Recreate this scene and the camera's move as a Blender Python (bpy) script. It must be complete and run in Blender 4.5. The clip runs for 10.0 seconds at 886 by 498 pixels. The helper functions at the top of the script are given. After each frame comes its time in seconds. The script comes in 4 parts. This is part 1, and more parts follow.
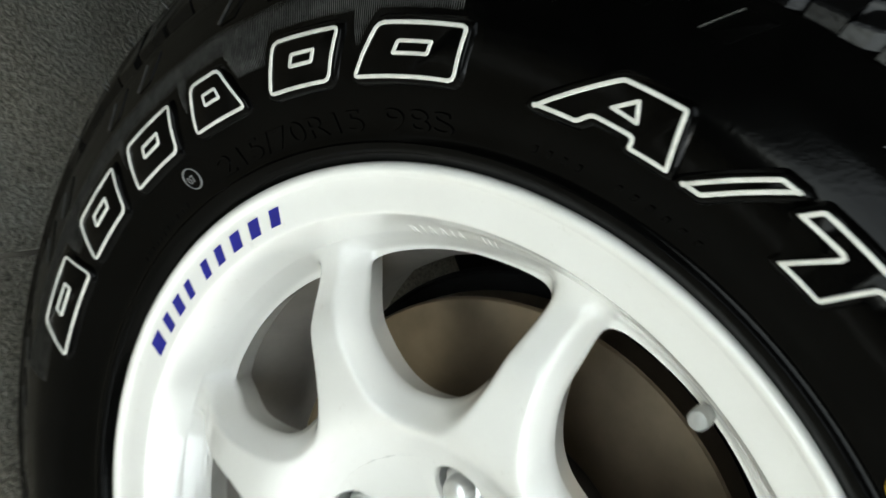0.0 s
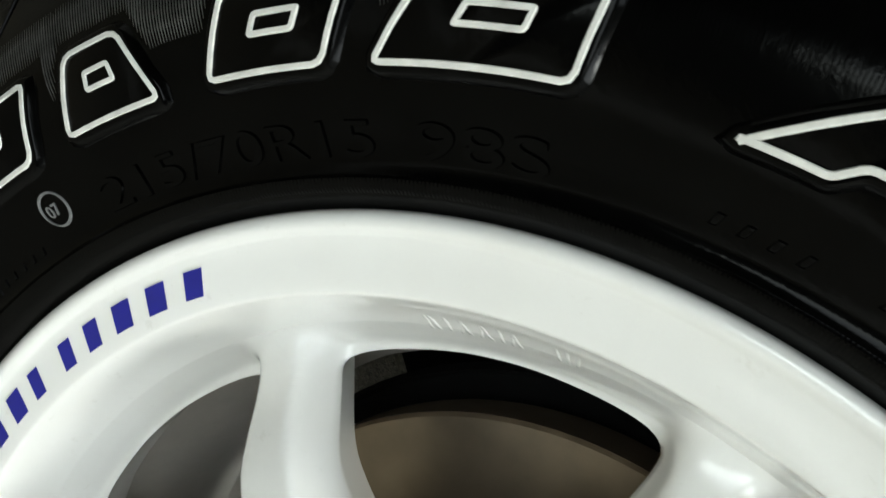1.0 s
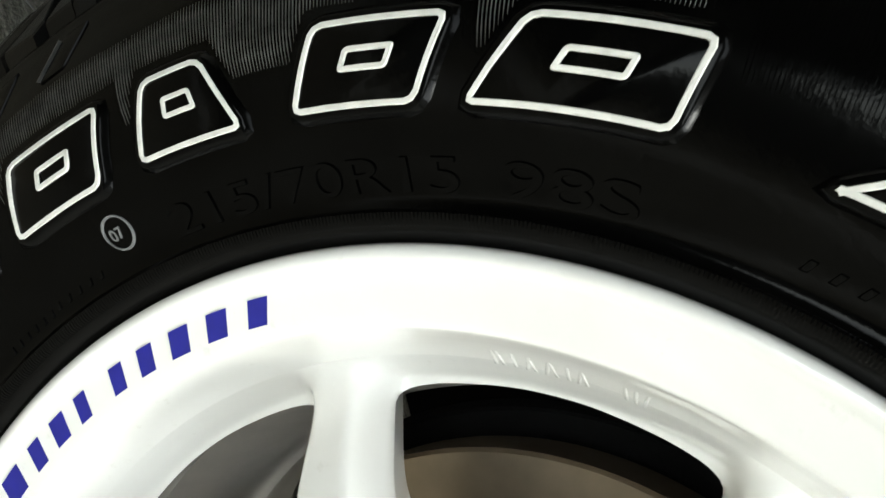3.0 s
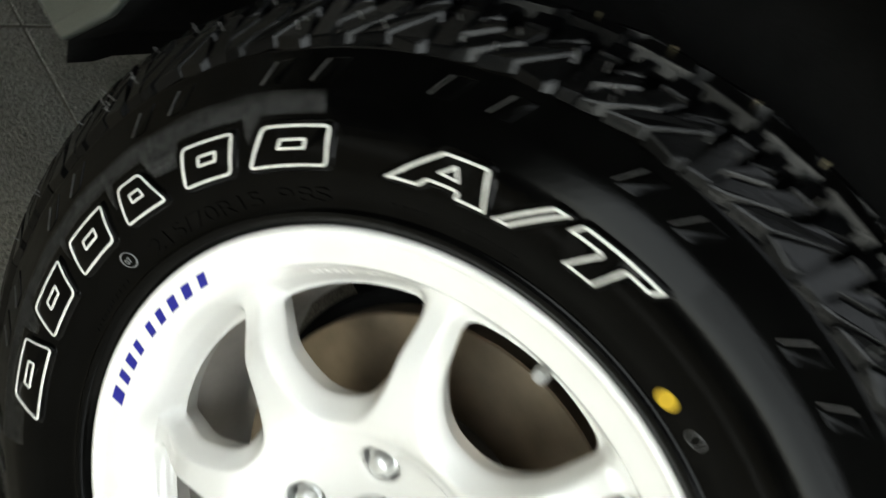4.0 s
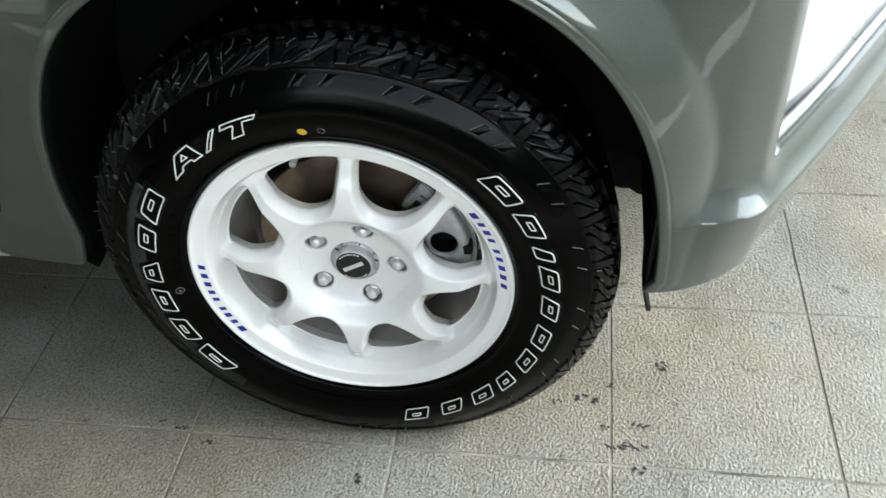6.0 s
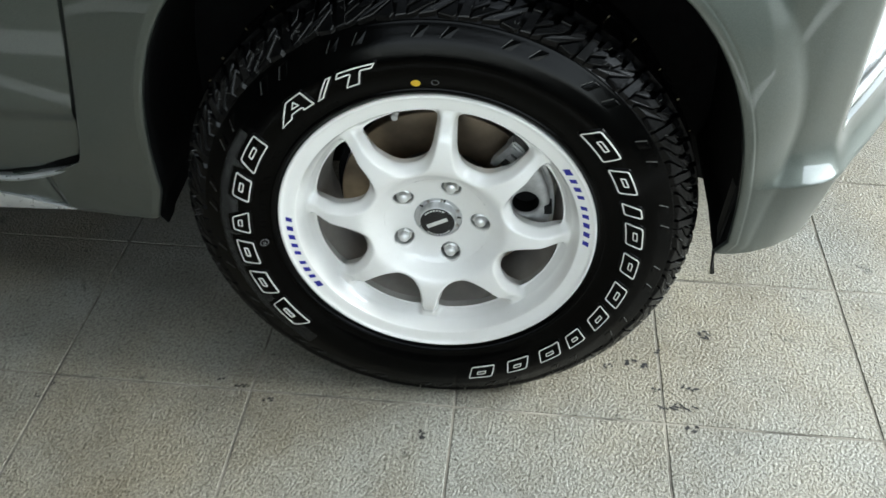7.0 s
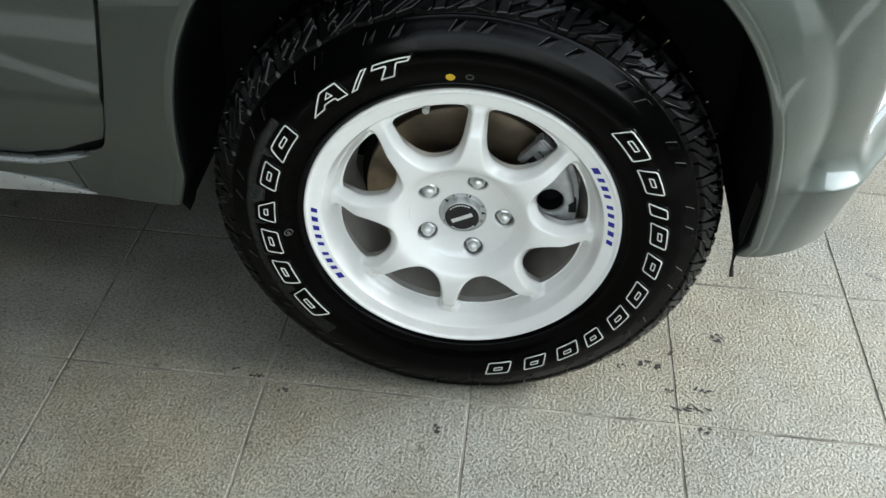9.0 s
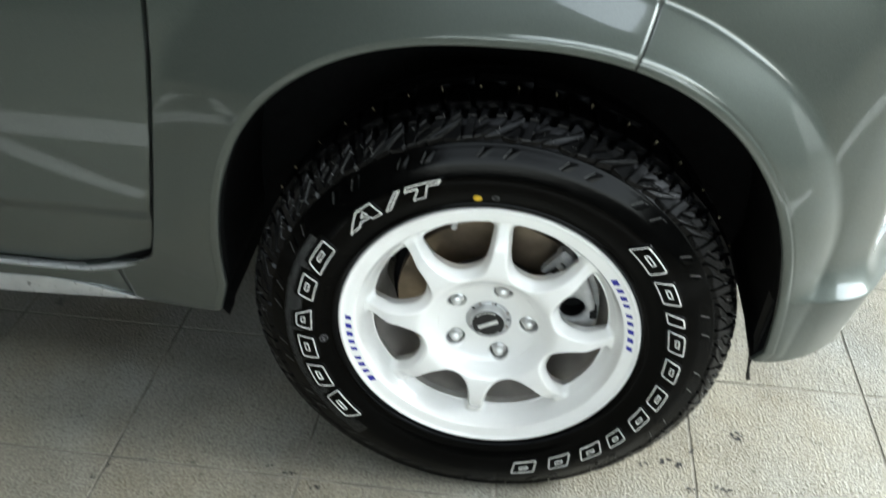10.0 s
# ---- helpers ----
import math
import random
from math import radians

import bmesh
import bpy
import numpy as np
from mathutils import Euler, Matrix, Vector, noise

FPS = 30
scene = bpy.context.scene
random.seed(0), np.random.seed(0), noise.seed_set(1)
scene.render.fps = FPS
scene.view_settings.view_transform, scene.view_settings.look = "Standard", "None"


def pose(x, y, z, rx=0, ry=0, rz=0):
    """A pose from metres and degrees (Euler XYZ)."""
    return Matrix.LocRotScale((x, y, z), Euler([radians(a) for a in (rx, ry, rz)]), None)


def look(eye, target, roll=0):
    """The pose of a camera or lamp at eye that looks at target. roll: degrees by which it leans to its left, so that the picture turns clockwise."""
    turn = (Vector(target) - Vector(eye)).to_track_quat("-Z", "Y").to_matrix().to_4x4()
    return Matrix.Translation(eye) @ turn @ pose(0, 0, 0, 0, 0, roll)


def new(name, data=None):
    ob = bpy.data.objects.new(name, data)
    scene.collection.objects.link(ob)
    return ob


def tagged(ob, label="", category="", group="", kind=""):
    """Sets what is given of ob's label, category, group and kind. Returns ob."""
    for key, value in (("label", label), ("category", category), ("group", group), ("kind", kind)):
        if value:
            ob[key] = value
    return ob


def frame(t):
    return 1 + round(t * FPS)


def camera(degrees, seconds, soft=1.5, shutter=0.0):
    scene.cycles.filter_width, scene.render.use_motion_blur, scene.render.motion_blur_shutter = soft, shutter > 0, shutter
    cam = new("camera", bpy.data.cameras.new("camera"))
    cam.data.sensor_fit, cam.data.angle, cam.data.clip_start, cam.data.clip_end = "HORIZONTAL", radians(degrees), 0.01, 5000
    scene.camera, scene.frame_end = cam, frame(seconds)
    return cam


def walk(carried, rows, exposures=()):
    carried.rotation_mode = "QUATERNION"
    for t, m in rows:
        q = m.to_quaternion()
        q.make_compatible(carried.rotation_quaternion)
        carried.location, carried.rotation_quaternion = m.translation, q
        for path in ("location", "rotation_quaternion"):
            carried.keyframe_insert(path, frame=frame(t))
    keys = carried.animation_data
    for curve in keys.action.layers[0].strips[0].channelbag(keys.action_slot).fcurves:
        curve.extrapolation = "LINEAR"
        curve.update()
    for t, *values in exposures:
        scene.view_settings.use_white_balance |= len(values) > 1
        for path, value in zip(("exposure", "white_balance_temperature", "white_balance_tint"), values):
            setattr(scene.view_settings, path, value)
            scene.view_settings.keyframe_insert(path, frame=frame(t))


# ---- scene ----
cam = camera(53.4, 10.0, shutter=0.4)
PATH = [
    (0, (-0.1118, -0.2891, 0.6238), (-0.2146, 0.5158, 0.0394), 65.46),
    (0.5, (-0.1391, -0.2186, 0.5387), (-0.2463, 0.6332, 0.0260), 69.42),
    (1, (-0.1646, -0.1861, 0.5053), (-0.2444, 0.6967, 0.0424), 70.29),
    (1.5, (-0.1738, -0.1871, 0.4849), (-0.2568, 0.7090, 0.0490), 70.20),
    (2, (-0.1702, -0.1947, 0.4763), (-0.2742, 0.6997, 0.0414), 71.21),
    (3.3, (-0.1736, -0.2089, 0.4921), (-0.2824, 0.6924, 0.0727), 71.54),
    (3.5, (-0.1745, -0.2513, 0.5357), (-0.2702, 0.6476, 0.1082), 69.53),
    (3.7, (-0.1597, -0.3098, 0.5927), (-0.2500, 0.5793, 0.1439), 65.88),
    (4, (-0.1144, -0.3877, 0.7039), (-0.1620, 0.4796, 0.2084), 58.22),
    (4.5, (0.0172, -0.5266, 0.8679), (0.0212, 0.3058, 0.3137), 40.37),
    (5, (0.1464, -0.6291, 1.0043), (0.1631, 0.1616, 0.3924), 22.20),
    (5.5, (0.2422, -0.6955, 1.0542), (0.1898, 0.0517, 0.3917), 6.20),
    (6, (0.2685, -0.7716, 1.0950), (0.1331, -0.0467, 0.4197), -5.16),
    (6.2, (0.2275, -0.7822, 1.0767), (0.1131, -0.0459, 0.4097), -5.41),
    (7.3, (0.0649, -0.9040, 1.0764), (-0.0046, -0.1597, 0.4122), 1.02),
    (7.5, (0.0527, -0.9131, 1.0740), (-0.0290, -0.1631, 0.4176), 0.82),
    (8, (0.0527, -0.8993, 1.0792), (-0.0270, -0.1549, 0.4163), 1.26),
    (8.5, (0.0443, -0.8918, 1.0749), (-0.0239, -0.1470, 0.4111), 1.87),
    (9, (0.0450, -0.8862, 1.0726), (-0.0112, -0.1422, 0.4068), 2.20),
    (9.5, (0.0455, -0.8919, 1.0958), (-0.0050, -0.1360, 0.4430), 2.04),
    (10, (0.0346, -0.9085, 1.1498), (-0.0509, -0.1142, 0.5484), 0.97),
]
walk(cam, [(t, look(eye, target, roll)) for t, eye, target, roll in PATH],
     [(0.0, 3.1, 6650, 1), (0.5, 3.1, 6650, 1), (1.0, 2.95, 6650, 1), (1.5, 3.05, 6650, 1), (2.0, 3.15, 6650, 1), (3.4, 3.42, 6850, 3), (4.0, 3.47, 6850, 3), (4.5, 3.6, 6650, 2),
      (5.0, 3.3, 6200, 3), (5.5, 3.05, 6200, 3), (6.0, 2.97, 6250, 4), (7.3, 2.88, 6250, 2), (9.0, 2.84, 6250, 2), (9.5, 2.84, 6250, 2), (10.0, 3.2, 6300, 2)])

# ---- world and light ----
SUN_ELEV, SUN_ROT = radians(35), radians(85)
world = bpy.data.worlds.new("sky")
scene.world = world
world.use_nodes = True
wn = world.node_tree
sky = wn.nodes.new("ShaderNodeTexSky")
sky.sky_type, sky.sun_disc, sky.dust_density = "NISHITA", False, 0.3
sky.sun_elevation, sky.sun_rotation = SUN_ELEV, SUN_ROT
wn.nodes["Background"].inputs[1].default_value = 0.15
haze = wn.nodes.new("ShaderNodeHueSaturation")
haze.inputs["Saturation"].default_value = 0.26
wn.links.new(sky.outputs[0], haze.inputs["Color"])
wn.links.new(haze.outputs[0], wn.nodes["Background"].inputs[0])
sun = new("sun", bpy.data.lights.new("sun", "SUN"))
sun.data.energy, sun.data.angle, sun.data.color = 0.95, radians(26), (0.94, 0.95, 0.95)
sun.matrix_world = look((0, 0, 0), (-math.sin(SUN_ROT) * math.cos(SUN_ELEV), -math.cos(SUN_ROT) * math.cos(SUN_ELEV), -math.sin(SUN_ELEV)))

# ---- materials ----
class Nodes:
    """A small builder for node materials."""

    def __init__(self, name):
        self.mat = bpy.data.materials.new(name)
        self.mat.use_nodes = True
        self.tree = self.mat.node_tree
        self.bsdf = self.tree.nodes["Principled BSDF"]

    def add(self, kind):
        return self.tree.nodes.new("ShaderNode" + kind)

    def link(self, a, b):
        self.tree.links.new(a, b)

    def put(self, node, **values):
        for key, value in values.items():
            node.inputs[key.replace("_", " ")].default_value = value
        return node

    def noise(self, scale, detail=4.0, rough=0.55, coord="Object"):
        co = self.add("TexCoord")
        n = self.put(self.add("TexNoise"), Scale=scale, Detail=detail, Roughness=rough)
        self.link(co.outputs[coord], n.inputs["Vector"])
        return n.outputs["Fac"]

    def ramp(self, fac, stops):
        r = self.add("ValToRGB")
        while len(r.color_ramp.elements) < len(stops):
            r.color_ramp.elements.new(0.5)
        for e, (pos, col) in zip(r.color_ramp.elements, stops):
            e.position, e.color = pos, (*col, 1)
        self.link(fac, r.inputs[0])
        return r.outputs[0]

    def math(self, op, a, b=0.0):
        m = self.add("Math")
        m.operation = op
        for i, v in enumerate((a, b)):
            if isinstance(v, (int, float)):
                m.inputs[i].default_value = v
            else:
                self.link(v, m.inputs[i])
        return m.outputs[0]

    def mix(self, fac, a, b, blend="MIX"):
        m = self.add("Mix")
        m.data_type, m.blend_type = "RGBA", blend
        for sock, v in ((m.inputs[0], fac), (m.inputs[6], a), (m.inputs[7], b)):
            if isinstance(v, (int, float)):
                sock.default_value = v
            elif isinstance(v, tuple):
                sock.default_value = (*v, 1)
            else:
                self.link(v, sock)
        return m.outputs[2]

    def bump(self, height, strength=0.3, distance=0.001, after=None):
        b = self.put(self.add("Bump"), Strength=strength, Distance=distance)
        self.link(height, b.inputs["Height"])
        if after:
            self.link(after, b.inputs["Normal"])
        self.link(b.outputs[0], self.bsdf.inputs["Normal"])
        return b.outputs[0]

    def color(self, out):
        self.link(out, self.bsdf.inputs["Base Color"])

    def rough(self, out):
        self.link(out, self.bsdf.inputs["Roughness"])


def plain(name, col, rough=0.5, metal=0.0, vary=0.12, scale=40.0, coat=0.0, bump=0.15, dist=0.0004, spec=0.5):
    """A surface of one colour with faint mottling, uneven gloss and fine relief."""
    m = Nodes(name)
    n = m.noise(scale)
    lo, hi = (tuple(c * (1 - vary) for c in col), tuple(min(1, c * (1 + vary)) for c in col))
    m.color(m.ramp(n, [(0.3, lo), (0.7, hi)]))
    m.rough(m.math("ADD", m.math("MULTIPLY", m.noise(scale * 2.3), 0.16), rough - 0.08))
    m.put(m.bsdf, Metallic=metal, Coat_Weight=coat, Specular_IOR_Level=spec)
    m.bump(m.noise(scale * 6), bump, dist)
    return m.mat


def make_rubber():
    """Black sidewall rubber: fine radial hatching in two bands, dusty patches."""
    m = Nodes("rubber")
    co = m.add("TexCoord")
    sep = m.add("SeparateXYZ")
    m.link(co.outputs["Object"], sep.inputs[0])
    x, z = sep.outputs[0], sep.outputs[2]
    ang = m.math("ARCTAN2", z, x)
    rad = m.math("SQRT", m.math("ADD", m.math("MULTIPLY", x, x), m.math("MULTIPLY", z, z)))
    wave = m.math("SINE", m.math("MULTIPLY", ang, 1250.0))
    hatch = m.math("MULTIPLY", wave, m.math("MULTIPLY", m.math("GREATER_THAN", rad, 0.2148), m.math("LESS_THAN", rad, 0.2192)))
    n = m.noise(55, 6, 0.6)
    base = m.ramp(n, [(0.35, (0.0003, 0.0003, 0.0003)), (0.75, (0.0011, 0.0011, 0.0010))])
    m.color(base)
    m.rough(m.math("ADD", m.math("MULTIPLY", m.noise(18), 0.12), 0.10))
    m.put(m.bsdf, Specular_IOR_Level=0.078)
    first = m.bump(hatch, 0.25, 0.0004)
    m.bump(m.noise(420, 3), 0.22, 0.0003, first)
    return m.mat


def make_paint():
    """Grey-green metallic car paint under a clear coat."""
    m = Nodes("grey_paint")
    fine = m.noise(900, 2)
    m.color(m.ramp(fine, [(0.3, (0.054, 0.064, 0.055)), (0.7, (0.077, 0.089, 0.077))]))
    m.put(m.bsdf, Metallic=0.43, Roughness=0.38, Coat_Weight=1.0, Coat_Roughness=0.04, Coat_IOR=1.66)
    m.bump(m.noise(300, 2), 0.03, 0.0003)
    return m.mat


def make_white():
    """White enamel of the wheel, with faint yellowing and dust."""
    m = Nodes("white_enamel")
    n = m.noise(14, 5, 0.6)
    dirt = m.noise(160, 6, 0.7)
    base = m.ramp(n, [(0.3, (0.82, 0.80, 0.755)), (0.7, (0.87, 0.855, 0.815))])
    m.color(m.mix(m.ramp(dirt, [(0.62, (0, 0, 0)), (0.80, (0.35, 0.35, 0.35))]), base, (0.50, 0.46, 0.38)))
    m.rough(m.math("ADD", m.math("MULTIPLY", n, 0.15), 0.28))
    m.put(m.bsdf, Coat_Weight=1.0, Coat_Roughness=0.04)
    m.bump(m.noise(120, 3), 0.06, 0.0005)
    return m.mat


def make_tile():
    """Grey textured paving tile with a hammered surface and stains."""
    m = Nodes("paving_tile")
    co = m.add("TexCoord")
    info = m.add("ObjectInfo")
    geo = m.add("NewGeometry")
    speck = m.put(m.add("TexNoise"), Scale=260.0, Detail=5.0, Roughness=0.7)
    stain = m.put(m.add("TexNoise"), Scale=5.5, Detail=7.0, Roughness=0.62)
    spots = m.put(m.add("TexNoise"), Scale=17.0, Detail=4.0, Roughness=0.6)
    pits = m.put(m.add("TexNoise"), Scale=230.0, Detail=3.0, Roughness=0.55)
    dots = m.put(m.add("TexNoise"), Scale=120.0, Detail=2.0, Roughness=0.6)
    wash = m.put(m.add("TexNoise"), Scale=1.7, Detail=5.0, Roughness=0.6)
    for node in (speck, stain, spots, pits, dots, wash):
        m.link(geo.outputs["Position"], node.inputs["Vector"])
    base = m.ramp(speck.outputs["Fac"], [(0.25, (0.146, 0.138, 0.115)), (0.75, (0.330, 0.318, 0.275))])
    tint = m.ramp(info.outputs["Random"], [(0.0, (0.93, 0.93, 0.93)), (1.0, (1.05, 1.04, 1.02))])
    base = m.mix(1.0, base, tint, "MULTIPLY")
    base = m.mix(1.0, base, m.ramp(stain.outputs["Fac"], [(0.30, (0.72, 0.69, 0.64)), (0.58, (1, 1, 1))]), "MULTIPLY")
    base = m.mix(1.0, base, m.ramp(spots.outputs["Fac"], [(0.285, (0.35, 0.34, 0.33)), (0.35, (1, 1, 1))]), "MULTIPLY")
    base = m.mix(1.0, base, m.ramp(pits.outputs["Fac"], [(0.36, (0.62, 0.60, 0.57)), (0.52, (1.0, 1.0, 1.0)), (0.68, (1.22, 1.22, 1.21))]), "MULTIPLY")
    base = m.mix(1.0, base, m.ramp(dots.outputs["Fac"], [(0.30, (0.45, 0.44, 0.42)), (0.38, (1, 1, 1)), (0.66, (1, 1, 1)), (0.74, (1.3, 1.3, 1.28))]), "MULTIPLY")
    base = m.mix(1.0, base, m.ramp(wash.outputs["Fac"], [(0.40, (1.04, 0.98, 0.88)), (0.62, (0.97, 1.0, 1.04))]), "MULTIPLY")
    m.color(base)
    m.rough(m.math("ADD", m.math("MULTIPLY", speck.outputs["Fac"], 0.2), 0.26))
    first = m.bump(pits.outputs["Fac"], 1.0, 0.0034)
    m.bump(speck.outputs["Fac"], 0.3, 0.0006, first)
    return m.mat


RUBBER = make_rubber()
SLASH = plain("worn_edge", (0.05, 0.049, 0.046), 0.5, vary=0.5, scale=260)
RIB = plain("dusty_rib", (0.062, 0.062, 0.058), 0.32, vary=0.6, scale=160, spec=0.5)
TREAD = plain("tread_rubber", (0.0011, 0.0011, 0.0012), 0.24, vary=0.3, scale=70, bump=0.3, dist=0.0006, spec=0.16)
LETTER_WHITE = plain("letter_white", (0.66, 0.65, 0.60), 0.6, vary=0.12, scale=180, bump=0.2)
WHITE = make_white()
PAINT = make_paint()
TILE = make_tile()
GROUT = plain("grout", (0.17, 0.155, 0.128), 0.9, vary=0.75, scale=9, bump=0.6, dist=0.002)
CHROME = plain("nut_chrome", (0.76, 0.76, 0.74), 0.34, 0.6, vary=0.12, scale=90)
ALLOY = plain("bare_alloy", (0.62, 0.62, 0.61), 0.40, 0.6, vary=0.12, scale=60)
BARREL = plain("silver_barrel", (0.42, 0.39, 0.35), 0.36, 0.5, vary=0.15, scale=25)
ROTOR = plain("rotor_iron", (0.25, 0.20, 0.145), 0.34, 0.9, vary=0.16, scale=45)
IRON = plain("dark_iron", (0.045, 0.042, 0.040), 0.6, 0.5, vary=0.3, scale=50)
CAST = plain("caliper_cast", (0.46, 0.46, 0.45), 0.5, 0.7, vary=0.18, scale=70, bump=0.4, dist=0.0008)
SEAT = plain("nut_seat", (0.45, 0.45, 0.44), 0.42, 0.6, vary=0.25, scale=90)
BLACK = plain("black_plastic", (0.006, 0.006, 0.006), 0.5, vary=0.3, scale=80, spec=0.15)
LINER = plain("arch_liner", (0.004, 0.004, 0.004), 0.8, vary=0.3, scale=50, bump=0.5, dist=0.001, spec=0.08)
CAPBLACK = plain("cap_black", (0.012, 0.012, 0.013), 0.25, vary=0.2, scale=90)
BLUE = plain("decal_blue", (0.008, 0.010, 0.24), 0.45, vary=0.1, scale=120)
YELLOW = plain("yellow_mark", (0.62, 0.40, 0.02), 0.6, vary=0.12, scale=200)
GREYMARK = plain("grey_mark", (0.13, 0.13, 0.13), 0.6, vary=0.15, scale=200)
TRIM = plain("silver_trim", (0.62, 0.63, 0.62), 0.30, 0.6, vary=0.08, scale=40, coat=0.6, bump=0.02)
LENS = plain("lamp_front", (0.80, 0.82, 0.86), 0.16, 0.55, vary=0.06, scale=20, coat=1.0, bump=0.05)
FLECK = plain("dried_fleck", (0.26, 0.22, 0.13), 0.8, vary=0.3, scale=200)
HAIR = plain("moulding_hair", (0.10, 0.10, 0.10), 0.35, vary=0.2, scale=200)
STAIN = plain("oil_stain", (0.014, 0.013, 0.013), 0.7, vary=0.4, scale=120)
PLASTER = plain("wall_plaster", (0.55, 0.54, 0.51), 0.85, vary=0.1, scale=6, bump=0.3, dist=0.002)
# Dark so that tyre and body paint reflect little from that side.
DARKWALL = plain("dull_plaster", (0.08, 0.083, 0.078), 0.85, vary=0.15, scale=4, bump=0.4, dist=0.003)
CEILING = plain("ceiling_board", (0.36, 0.36, 0.35), 0.85, vary=0.06, scale=5)
GROUND = plain("ground_concrete", (0.30, 0.295, 0.28), 0.8, vary=0.2, scale=3, bump=0.4, dist=0.003)

# ---- building helpers ----
def part(name, bm, mat, parent, label="", smooth=True, m=None, auto=35):
    """Links a bmesh as one mesh object under a thing or a part."""
    me = bpy.data.meshes.new(name)
    bm.normal_update()
    if smooth:
        for f in bm.faces:
            f.smooth = True
        for e in bm.edges:
            if len(e.link_faces) == 2 and e.calc_face_angle(0) > radians(auto):
                e.smooth = False
    bm.to_mesh(me)
    bm.free()
    me.materials.append(mat)
    ob = new(name, me)
    ob.parent = parent
    if m is not None:
        ob.matrix_local = m
    if label:
        tagged(ob, label)
    return ob


def again(ob, m, parent=None):
    """The same mesh once more, as an object of its own."""
    o = new(ob.name.split(".")[0], ob.data)
    o.parent = parent or ob.parent
    o.matrix_local = m
    return o


def polar(r, deg, y=0.0):
    a = radians(deg)
    return Vector((r * math.cos(a), y, r * math.sin(a)))


def grid(bm, rows, closed=False):
    """Quads between rows of points; closed joins each row's end to its start."""
    vs = [[bm.verts.new(p) for p in row] for row in rows]
    for a, b in zip(vs, vs[1:]):
        n = len(a)
        for i in range(n if closed else n - 1):
            j = (i + 1) % n
            bm.faces.new((a[i], a[j], b[j], b[i]))
    return vs


def revolve(profile, steps=192, a0=0.0, a1=360.0):
    """A bmesh turned round the axle from (radius, depth) pairs."""
    bm = bmesh.new()
    full = abs(a1 - a0) >= 359.9
    count = steps if full else steps + 1
    rows = [[polar(r, a0 + (a1 - a0) * i / steps, y) for i in range(count)] for r, y in profile]
    grid(bm, rows, full)
    bmesh.ops.recalc_face_normals(bm, faces=bm.faces)
    return bm


def box(bm, lo, hi, bevel=0.0):
    """A block from corner to corner, with rounded edges if wanted."""
    made = bmesh.ops.create_cube(bm, size=1.0)["verts"]
    for v in made:
        v.co = Vector([lo[k] + (v.co[k] + 0.5) * (hi[k] - lo[k]) for k in range(3)])
    if bevel:
        edges = list({e for v in made for e in v.link_edges})
        bmesh.ops.bevel(bm, geom=edges, offset=bevel, segments=2, affect="EDGES", profile=0.6)
    return bm


def smoothstep(a, b, x):
    t = min(1.0, max(0.0, (x - a) / (b - a)))
    return t * t * (3 - 2 * t)


def along(pairs, x):
    """Linear interpolation in (x, y) pairs."""
    return float(np.interp(x, [p[0] for p in pairs], [p[1] for p in pairs]))


def curve(pairs, x):
    """A smooth line through (x, y) pairs that never overshoots."""
    if x <= pairs[0][0]:
        return pairs[0][1]
    if x >= pairs[-1][0]:
        return pairs[-1][1]
    n = len(pairs)
    h = [pairs[i + 1][0] - pairs[i][0] for i in range(n - 1)]
    s = [(pairs[i + 1][1] - pairs[i][1]) / h[i] for i in range(n - 1)]
    k = max(i for i in range(n - 1) if pairs[i][0] <= x)

    def slope(i):
        if i == 0 or i == n - 1:
            return s[0] if i == 0 else s[-1]
        if s[i - 1] * s[i] <= 0:
            return 0.0
        w1, w2 = 2 * h[i] + h[i - 1], h[i] + 2 * h[i - 1]
        return (w1 + w2) / (w1 / s[i - 1] + w2 / s[i])

    t = (x - pairs[k][0]) / h[k]
    a, c = slope(k) * h[k], slope(k + 1) * h[k]
    y0, y1 = pairs[k][1], pairs[k + 1][1]
    return y0 * (1 + 2 * t) * (1 - t) ** 2 + a * t * (1 - t) ** 2 + y1 * t * t * (3 - 2 * t) + c * t * t * (t - 1)


def chaikin(pts, rounds=2):
    for _ in range(rounds):
        out = []
        for a, b in zip(pts, pts[1:] + pts[:1]):
            out += [tuple(0.75 * p + 0.25 * q for p, q in zip(a, b)), tuple(0.25 * p + 0.75 * q for p, q in zip(a, b))]
        pts = out
    return pts


def resample(pts, n):
    """n points at even steps along a closed line, from its first point."""
    p = np.array(pts + pts[:1])
    s = np.r_[0, np.cumsum(np.hypot(*np.diff(p, axis=0).T))]
    at = np.linspace(0, s[-1], n, endpoint=False)
    return [(float(np.interp(v, s, p[:, 0])), float(np.interp(v, s, p[:, 1]))) for v in at]


# ---- ground and floor tiles, then unseen walls and ceiling that shape the light ----
TILE_SIZE, TILE_TURN, TILE_X, TILE_Y = 0.3172, -0.0119, 0.0298, -0.0318


def slab(name, lo, hi, mat, label, category):
    bm = box(bmesh.new(), lo, hi)
    ob = part(name, bm, mat, None, label, smooth=False)
    return tagged(ob, label, category, kind="structure")


